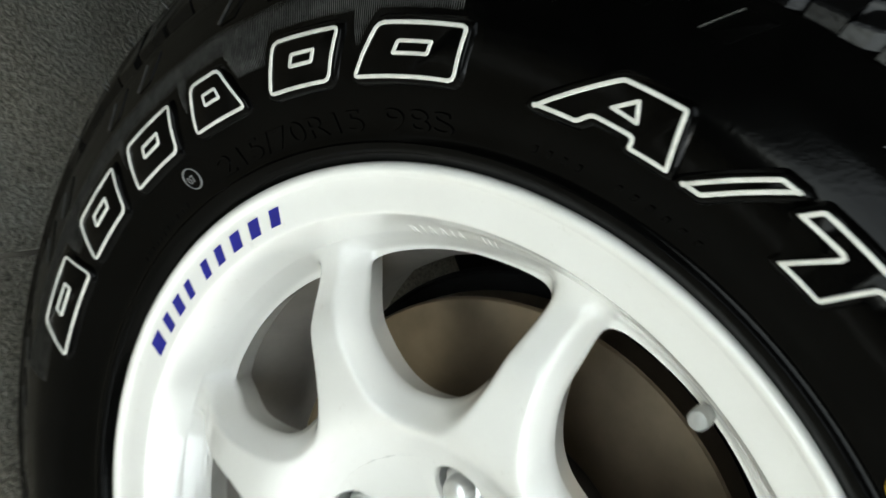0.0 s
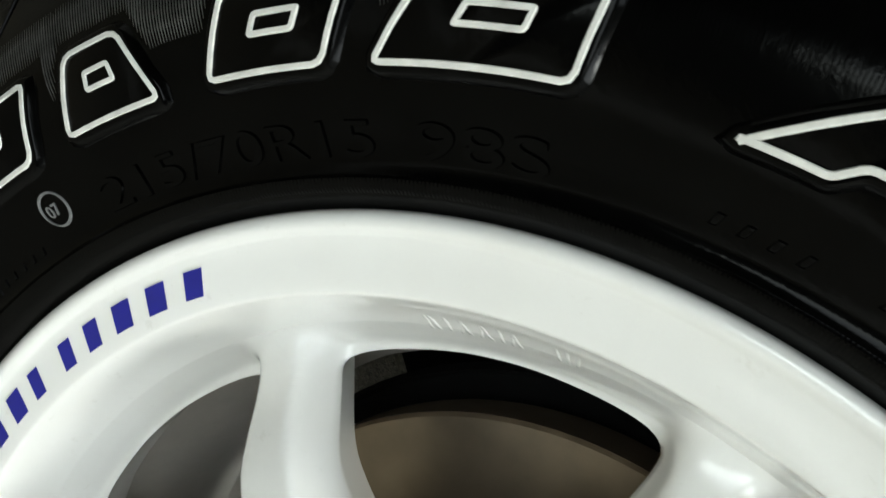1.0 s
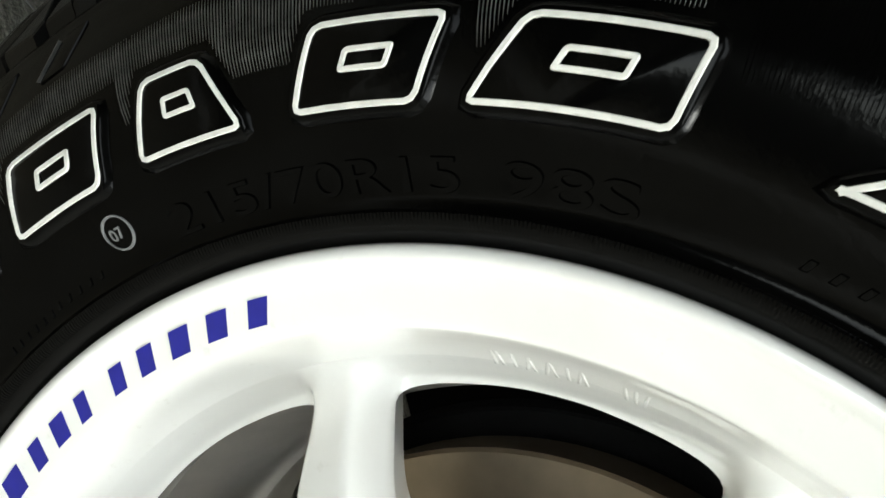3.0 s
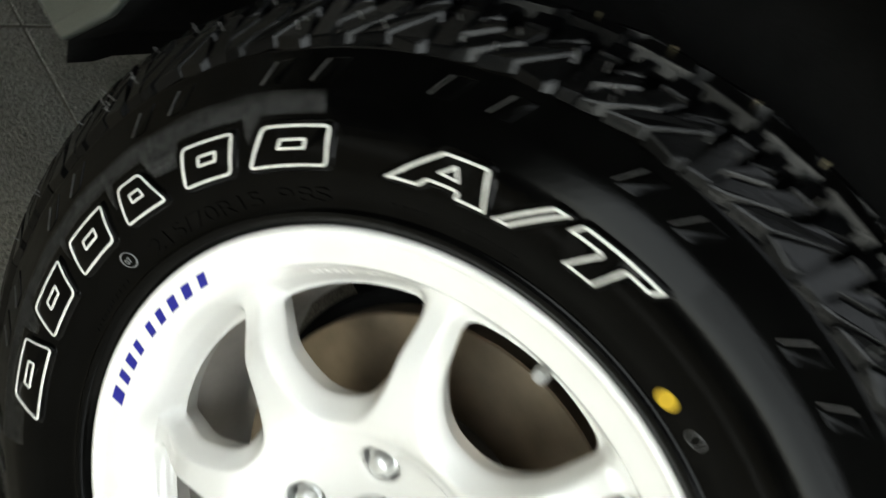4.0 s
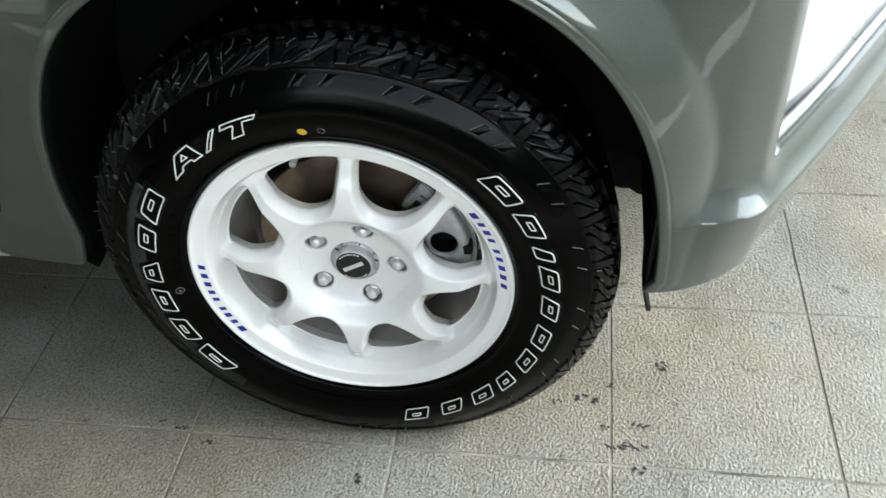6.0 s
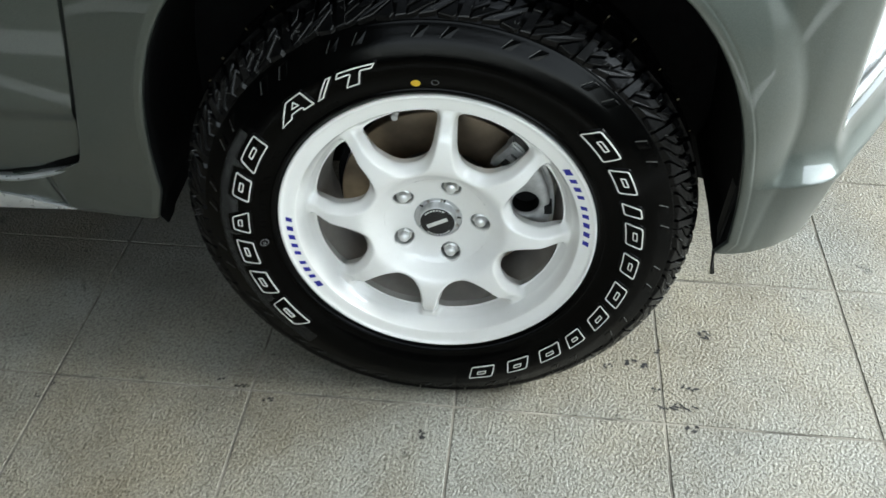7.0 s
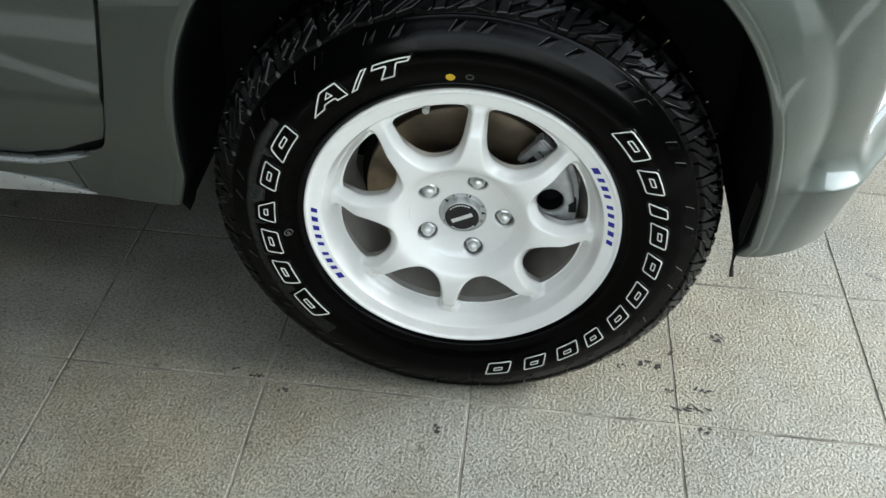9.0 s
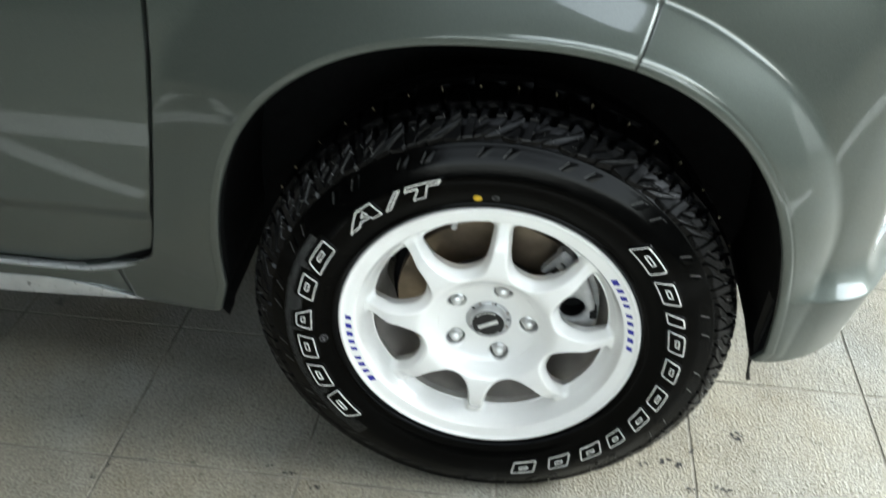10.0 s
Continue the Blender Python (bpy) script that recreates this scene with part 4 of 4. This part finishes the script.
def lip_rows(ts, outer_of, steps):
    """Rows of skin points from the lip outwards, with the lip's return flange first."""
    rows = []
    dist = [0.0, 0.001, 0.0025, 0.006, 0.0095, 0.0108, 0.0118, 0.0128, 0.0142, 0.017]
    for t in ts:
        x, z, deg = arch_line(t)
        ox, oz = outer_of(t)
        ln = math.hypot(ox - x, oz - z)
        ux, uz = (ox - x) / ln, (oz - z) / ln
        lip = lip_depth(deg)
        row = [Vector((x - ux * 0.001 , lip + 0.008, z - uz * 0.001)), Vector((x - ux * 0.002, lip + 0.005, z - uz * 0.002)), Vector((x - ux * 0.0015, lip + 0.002, z - uz * 0.0015))]
        power = 1.1 + 0.9 * smoothstep(0.08, 0.35, ln - 0.017)
        ds = dist + [dist[-1] + (ln - dist[-1]) * (k / steps) ** power for k in range(1, steps + 1)]
        for d in ds:
            px, pz = x + ux * d, z + uz * d
            row.append(Vector((px, skin_y(px, pz), pz)))
        rows.append(row)
    return rows


def door_edge(z):
    return curve([(0.20, -0.562), (0.253, -0.567), (0.310, -0.574), (0.320, -0.556), (0.345, -0.514), (0.36, -0.508), (0.40, -0.499), (0.58, -0.466), (0.74, -0.444), (0.95, -0.425)], z)


def fender_outer(t):
    k = t / 0.40
    if k < 1:
        z = 0.238 + (0.95 - 0.238) * k
        return door_edge(z) + 0.004, z
    k = (t - 0.40) / (GAP_T - 0.40)
    return door_edge(0.95) + 0.004 + (GAP_X + (0.95 - GAP_Z) * 0.37 - door_edge(0.95) - 0.004) * k, 0.95


def finish_sheet(name, bm, mat, parent, label, thick=0.0012, auto=40):
    """Turns an open skin outwards and gives it its thickness."""
    bmesh.ops.recalc_face_normals(bm, faces=bm.faces)
    if sum(f.normal.y for f in bm.faces) > 0:
        bmesh.ops.reverse_faces(bm, faces=bm.faces)
    ob = part(name, bm, mat, parent, label, auto=auto)
    mod = ob.modifiers.new("thickness", "SOLIDIFY")
    mod.thickness, mod.offset = thick, -1.0
    return ob


def sheet(name, rows, mat, parent, label, thick=0.0012, auto=40):
    bm = bmesh.new()
    grid(bm, rows)
    return finish_sheet(name, bm, mat, parent, label, thick, auto)


fender = sheet("fender", lip_rows([GAP_T * i / 150 for i in range(151)], fender_outer, 40), PAINT, car, "grey-green metallic front wing with flared arch")

# The bumper: a side with the arch's lip, wrapping round the corner to the front.
def bumper_outer(t):
    """Where the bumper's side ends: the seam at the top, then the corner's upright line."""
    x, z, _ = arch_line(t)
    if z < 0.56:
        return 0.47, z
    k = (z - 0.56) / (GAP_Z - 0.56)
    top = GAP_X + (0.95 - GAP_Z) * 0.37
    run = k * (0.39 + 0.47 - top)
    return (0.47, 0.56 + run) if run < 0.39 else (0.47 - (run - 0.39), 0.95)


def nose_points(z):
    """The bumper past its side, round the corner and on to the recessed front."""
    row = []
    inset = smoothstep(0.446, 0.452, z)
    for k in range(1, 61):
        x = 0.47 + 0.53 * (k / 60) ** 1.35
        y, back = curve(NOSE, x), nose_out(z, x)
        turned = smoothstep(0.47, 0.56, x)
        cut = inset * smoothstep(0.530, 0.538, x) * 0.024
        row.append(Vector((x - back * 0.45 * turned - 0.87 * cut, y + back * (1 - 0.25 * turned) + 0.5 * cut, z)))
    return row


ts = [GAP_T + (1 - GAP_T) * i / 280 for i in range(281)]
side_rows = lip_rows(ts, bumper_outer, 64)
first = next(i for i, row in enumerate(side_rows) if row[-1].z < 0.949)
bumper_bm = bmesh.new()
grid(bumper_bm, side_rows[:first + 1])
grid(bumper_bm, [row + nose_points(row[-1].z) for row in side_rows[first:]])
bmesh.ops.remove_doubles(bumper_bm, verts=bumper_bm.verts, dist=0.0001)
bumper = finish_sheet("bumper", bumper_bm, PAINT, car, "grey-green bumper wrapping round the car's corner")



def nose_at(x, z, cut):
    """A place on the nose's front, set back by cut metres."""
    y, back = curve(NOSE, x), nose_out(z, x)
    turned = smoothstep(0.47, 0.56, x)
    return Vector((x - back * 0.45 * turned - 0.87 * cut, y + back * (1 - 0.25 * turned) + 0.5 * cut, z))


# The lamp set into the bumper: a clear front, its dark gap and a bright bar below it.
lamp = sheet("front_lamp", [[nose_at(x, z, 0.012 + 0.004 * smoothstep(0.62, 0.54, x)) for x in [0.545 + 0.42 * (k / 24) ** 1.3 for k in range(25)]] for z in [0.472 + 0.47 * k / 20 for k in range(21)]], LENS, car, "pale glossy lamp front set in the bumper", 0.002)
bar_rows = []
for k in range(41):
    x = 0.536 + 0.43 * (k / 40) ** 1.3
    p = nose_at(x, 0.462, 0.010)
    out = Vector((0.87, -0.5, 0))
    bar_rows.append([p + out * (0.0075 * math.cos(u)) + Vector((0, 0, 0.0065 * math.sin(u))) for u in [2 * math.pi * j / 10 for j in range(11)]])
sheet("lamp_bar", bar_rows, TRIM, lamp, "bright rounded bar under the lamp", 0.0005)

seam_rows = []
for s in range(31):
    z = GAP_Z + 0.0005 + (0.95 - GAP_Z) * s / 30
    x = GAP_X + (z - GAP_Z) * 0.37
    y = skin_y(x, z) - 0.0007
    seam_rows.append([Vector((x - 0.0007, y, z)), Vector((x + 0.0007, y, z))])
sheet("bumper_seam", seam_rows, BLACK, bumper, "thin dark seam between wing and bumper", 0.0004)

# Door, its dark gap, sill and silver trim.
def door_rows():
    rows = []
    for z in [0.303, 0.307, 0.315, 0.33, 0.345, 0.36, 0.38, 0.396, 0.402, 0.408, 0.414, 0.420, 0.426, 0.432, 0.47, 0.53, 0.60, 0.68, 0.76, 0.85, 0.95]:
        edge = door_edge(z) - 0.004
        if z < 0.345:
            edge = along([(0.303, -0.645), (0.315, -0.586), (0.345, -0.520)], z) - 0.004
        row = []
        for k in range(25):
            x = edge - (edge + 1.55) * (k / 24) ** 1.6
            y = side_y(x, z) + 0.002 + 0.010 * smoothstep(0.428, 0.398, z)
            if k == 0:
                row.append(Vector((x + 0.002, y + 0.014, z)))
                row.append(Vector((x + 0.001, y + 0.003, z)))
            row.append(Vector((x, y, z)))
        rows.append(row)
    rows.insert(0, [p + Vector((0, 0.014, -0.002)) for p in rows[0]])
    return rows


door = sheet("door", door_rows(), PAINT, car, "grey-green metallic car door, closed")
gap_rows = []
for z in [0.24, 0.30, 0.34, 0.40, 0.50, 0.60, 0.70, 0.80, 0.95]:
    x = door_edge(z)
    gap_rows.append([Vector((x - 0.12, side_y(x, z) + 0.018, z)), Vector((x + 0.03, side_y(x, z) + 0.018, z))])
sheet("door_seal", gap_rows, BLACK, car, "black rubber seal in the door gap")

sill_rows = []
for z, back in ((0.296, 0.016), (0.294, 0.004), (0.288, 0.001), (0.275, 0.002), (0.255, 0.006), (0.238, 0.012), (0.232, 0.024), (0.232, 0.10)):
    row = []
    for k in range(21):
        x = -0.556 - 0.995 * k / 20
        top = z + (0.020 * smoothstep(-0.66, -0.57, x) if z > 0.28 else 0)
        row.append(Vector((x, side_y(x, 0.29) + back, top)))
    sill_rows.append(row)
sill = sheet("sill", sill_rows, PAINT, car, "grey-green sill under the door")
edge_rows = []
for s in range(61):
    x = -0.514 - 1.0 * (s / 60) ** 1.6
    z = curve([(-1.6, 0.2985), (-0.66, 0.2985), (-0.63, 0.2998), (-0.600, 0.3058), (-0.575, 0.3125), (-0.545, 0.3205), (-0.524, 0.3295), (-0.514, 0.340)], x)
    k = 0.12 + 0.88 * smoothstep(-0.514, -0.585, x)
    y = side_y(x, z) - 0.001
    edge_rows.append([Vector((x, y + 0.012, z + 0.001 * k)), Vector((x, y + 0.002, z + 0.001 * k)), Vector((x, y - 0.001 * k, z - 0.003 * k)), Vector((x, y + 0.001, z - 0.008 * k))])
sheet("sill_edge", edge_rows, TRIM, sill, "bright rolled edge below the door")
trim_rows = []
for s in range(41):
    x = -0.536 - 0.95 * (s / 40) ** 1.4
    top = curve([(-1.5, 0.262), (-0.78, 0.268), (-0.70, 0.2695), (-0.63, 0.262), (-0.577, 0.248), (-0.536, 0.2405)], x)
    low = curve([(-1.5, 0.226), (-0.78, 0.232), (-0.62, 0.238), (-0.536, 0.2400)], x)
    k = smoothstep(-0.536, -0.62, x)
    y = side_y(x, 0.26) + 0.001
    trim_rows.append([Vector((x, y + 0.010 * k, top + 0.001 * k)), Vector((x, y - 0.001 - 0.003 * k, top - 0.001 * k)), Vector((x, y - 0.001 - 0.005 * k, (top + low) / 2)), Vector((x, y - 0.002 * k, low)), Vector((x, y + 0.02 * k, low - 0.002 * k))])
sheet("sill_trim", trim_rows, TRIM, sill, "pale silver trim strip tapering to a point")
seam_rows = []
for s in range(13):
    z = 0.254 + 0.056 * s / 12
    x = -0.5655 - 0.0115 * s / 12
    y = min(side_y(x, z) + 0.001, skin_y(x, z)) - 0.0012
    seam_rows.append([Vector((x - 0.0009, y, z)), Vector((x + 0.0009, y, z))])
sheet("sill_seam", seam_rows, BLACK, sill, "thin dark seam between sill and wing", 0.0004)

# The arch's inner liner, a splash flap, and the dark underside.
liner_rows = []
for i in range(61):
    x, z, deg = arch_line(i / 60)
    cx, cz = ARCH_X, 0.34
    lip = lip_depth(deg)
    row = []
    for grow, y in ((0.996, lip + 0.006), (0.997, lip + 0.03), (1.01, 0.12), (1.02, 0.30), (0.6, 0.34), (0.05, 0.35)):
        row.append(Vector((cx + (x - cx) * grow, y, cz + (z - cz) * grow)))
    if i == 0:
        liner_rows.append([p + Vector((0.004, 0.012, -0.024)) for p in row])
    liner_rows.append(row)
liner = sheet("arch_liner", liner_rows, LINER, car, "black wheel-arch liner with dried splashes")
flap_rows = []
for z, x, w in ((0.228, 0.384, 0.004), (0.245, 0.381, 0.02), (0.275, 0.376, 0.05), (0.32, 0.378, 0.07), (0.40, 0.383, 0.08), (0.47, 0.380, 0.08)):
    flap_rows.append([Vector((x - 0.002 + 0.004 * k / 4, 0.032 + 0.02 * smoothstep(0.30, 0.228, z) + w * k / 4 * 0.5, z)) for k in range(5)])
sheet("splash_flap", flap_rows, BLACK, car, "small black splash flap behind the bumper", 0.003)
under = bmesh.new()
box(under, (-3.0, 0.36, 0.15), (0.27, 1.75, 0.93), 0.03)
box(under, (0.24, 0.36, 0.215), (0.55, 1.75, 0.93), 0.01)
rng = random.Random(3)
low_edge = [(x, curve([(0.25, 0.19), (0.32, 0.200), (0.36, 0.192), (0.40, 0.172), (0.44, 0.162), (0.56, 0.155)], x) + rng.uniform(-0.003, 0.003)) for x in np.linspace(0.25, 0.55, 26)]
grid(under, [[Vector((x, 0.358, z)) for x, z in low_edge], [Vector((x, 0.372, z)) for x, z in low_edge], [Vector((x, 0.372, 0.30)) for x, z in low_edge], [Vector((x, 0.358, 0.30)) for x, z in low_edge], [Vector((x, 0.358, z)) for x, z in low_edge]])
# Low boxes added out of sight to keep light off the floor beneath.
box(under, (-3.0, 0.42, 0.085), (-0.48, 1.70, 0.30), 0.03)
box(under, (-3.2, 1.60, 0.02), (0.50, 1.72, 0.30), 0.01)
box(under, (-3.0, 0.125, 0.215), (-0.42, 0.38, 0.90), 0.02)
part("underbody", under, LINER, car, "dark underside and core of the car, with added light-blocking boxes")
bonnet = sheet("bonnet", [[Vector((x, y, 0.952 + 0.06 * smoothstep(0.1, 0.5, y))) for x in np.linspace(-1.5, 0.78, 12)] for y in (0.10, 0.14, 0.2, 0.35, 0.7, 1.1, 1.5)], PAINT, car, "grey-green bonnet above the wing")

# Yellowish paint flecks round the tread's middle, and fine moulding hairs on its shoulder.
rng = random.Random(4)
fleck_bm = bmesh.new()
for i in range(24):
    a = 38.0 + 8.0 * i - 20.0 + rng.uniform(-0.8, 0.8)
    w, h = rng.uniform(0.0002, 0.0005), rng.uniform(0.0004, 0.0013)
    made = bmesh.new()
    box(made, (-w, 0.078 - h, 0.3380), (w, 0.078 + h, 0.3424 + rng.uniform(0, 0.001)))
    made.transform(Matrix.Rotation(radians(90 - a), 4, "Y") @ Matrix.Rotation(rng.uniform(-0.02, 0.02), 4, "Z"))
    tmp = bpy.data.meshes.new("tmp")
    made.to_mesh(tmp)
    made.free()
    fleck_bm.from_mesh(tmp)
    bpy.data.meshes.remove(tmp)
tagged(part("paint_flecks", fleck_bm, FLECK, tyre, "small yellowish paint flecks on the tread", smooth=False), kind="stuff")
hair_bm = bmesh.new()
for i in range(70):
    a = rng.uniform(-20, 200)
    y = rng.choice([0.0045, 0.0075, 0.012, 0.019])
    drop = max(0.0, 0.040 - y) ** 2 * 20.0
    foot = 0.3405 - drop
    tall = rng.uniform(0.0025, 0.006)
    lean = rng.uniform(-0.35, 0.35)
    made = bmesh.new()
    box(made, (-0.00022, -0.00022, -0.001), (0.00022, 0.00022, tall))
    made.transform(Matrix.Rotation(radians(90 - a), 4, "Y") @ Matrix.Translation((0, y, foot)) @ Matrix.Rotation(lean, 4, "Y") @ Matrix.Rotation(0.5, 4, "X"))
    tmp = bpy.data.meshes.new("tmp")
    made.to_mesh(tmp)
    made.free()
    hair_bm.from_mesh(tmp)
    bpy.data.meshes.remove(tmp)
tagged(part("moulding_hairs", hair_bm, HAIR, tyre, "fine rubber moulding hairs on the shoulder", smooth=False), kind="stuff")

# ---- floor tiles, nearest pieces one by one ----
def tile_mesh():
    bm = bmesh.new()
    h, j = TILE_SIZE / 2, 0.0019
    rows = []
    for inset, z in ((j, -0.0040), (j, -0.0010), (j + 0.0010, 0.0)):
        s = h - inset
        rows.append([Vector((-s, -s, z)), Vector((s, -s, z)), Vector((s, s, z)), Vector((-s, s, z))])
    vs = grid(bm, rows, True)
    bm.faces.new(vs[-1])
    bmesh.ops.recalc_face_normals(bm, faces=bm.faces)
    return bm


TURN = Matrix.Rotation(TILE_TURN, 4, "Z")
first_tile = None
rest_bm = bmesh.new()
rng = random.Random(9)
for i in range(-13, 15):
    for j in range(-13, 10):
        at = TURN @ Matrix.Translation((TILE_X + (i + 0.5) * TILE_SIZE, TILE_Y + (j + 0.5) * TILE_SIZE, rng.uniform(-0.0005, 0.0)))
        if -7 <= i <= 8 and -4 <= j <= 6:
            if first_tile is None:
                first_tile = part("tile", tile_mesh(), TILE, floor, smooth=False, m=at)
            else:
                again(first_tile, at)
        else:
            bm = tile_mesh()
            bm.transform(at)
            tmp = bpy.data.meshes.new("tmp")
            bm.to_mesh(tmp)
            bm.free()
            rest_bm.from_mesh(tmp)
            bpy.data.meshes.remove(tmp)
tagged(part("outer_tiles", rest_bm, TILE, floor, smooth=False), kind="stuff")

# Black scuffs on the tiles beside the tyre.
rng = random.Random(21)
scuff_bm = bmesh.new()
SCUFFS = [(0.381, -0.042, 0.016, 0.01, 0.4), (0.345, -0.007, 0.012, 0.005, 0.1), (0.377, -0.003, 0.028, 0.007, -0.1), (0.303, 0.08, 0.014, 0.01, 0.2), (0.32, 0.075, 0.016, 0.008, -0.3), (0.432, 0.147, 0.022, 0.008, -0.5), (0.339, 0.028, 0.01, 0.006, 0.3), (0.392, 0.033, 0.02, 0.006, 0), (0.345, 0.107, 0.01, 0.006, 0.2), (0.27, 0.07, 0.008, 0.006, 0), (-0.615, -0.069, 0.008, 0.005, 0.9), (-0.303, -0.022, 0.016, 0.005, 0.1), (-0.257, -0.044, 0.010, 0.006, 0.5), (-0.016, -0.09, 0.014, 0.008, 1.1), (-0.34, -0.012, 0.010, 0.004, 0.2), (-0.60, -0.045, 0.006, 0.005, 0.4)]
for x, y, long, wide, turn in SCUFFS:
    for _ in range(7):
        cx = x + rng.gauss(0, long * 0.35) * math.cos(turn) + rng.gauss(0, wide * 0.4)
        cy = y + rng.gauss(0, long * 0.35) * math.sin(turn) + rng.gauss(0, wide * 0.4)
        a0 = turn + rng.gauss(0, 0.5)
        l, w = rng.uniform(0.25, 0.6) * long * 0.5, rng.uniform(0.3, 0.8) * wide * 0.5
        vs = []
        for k in range(9):
            a = 2 * math.pi * k / 9
            q = rng.uniform(0.6, 1.2)
            u, v = l * q * math.cos(a), w * q * math.sin(a)
            vs.append(scuff_bm.verts.new((cx + u * math.cos(a0) - v * math.sin(a0), cy + u * math.sin(a0) + v * math.cos(a0), 0.0006 + rng.uniform(0, 0.0004))))
        scuff_bm.faces.new(vs)
tagged(part("tyre_scuffs", scuff_bm, STAIN, floor, "black rubber scuffs on the tiles", smooth=False), kind="stuff")
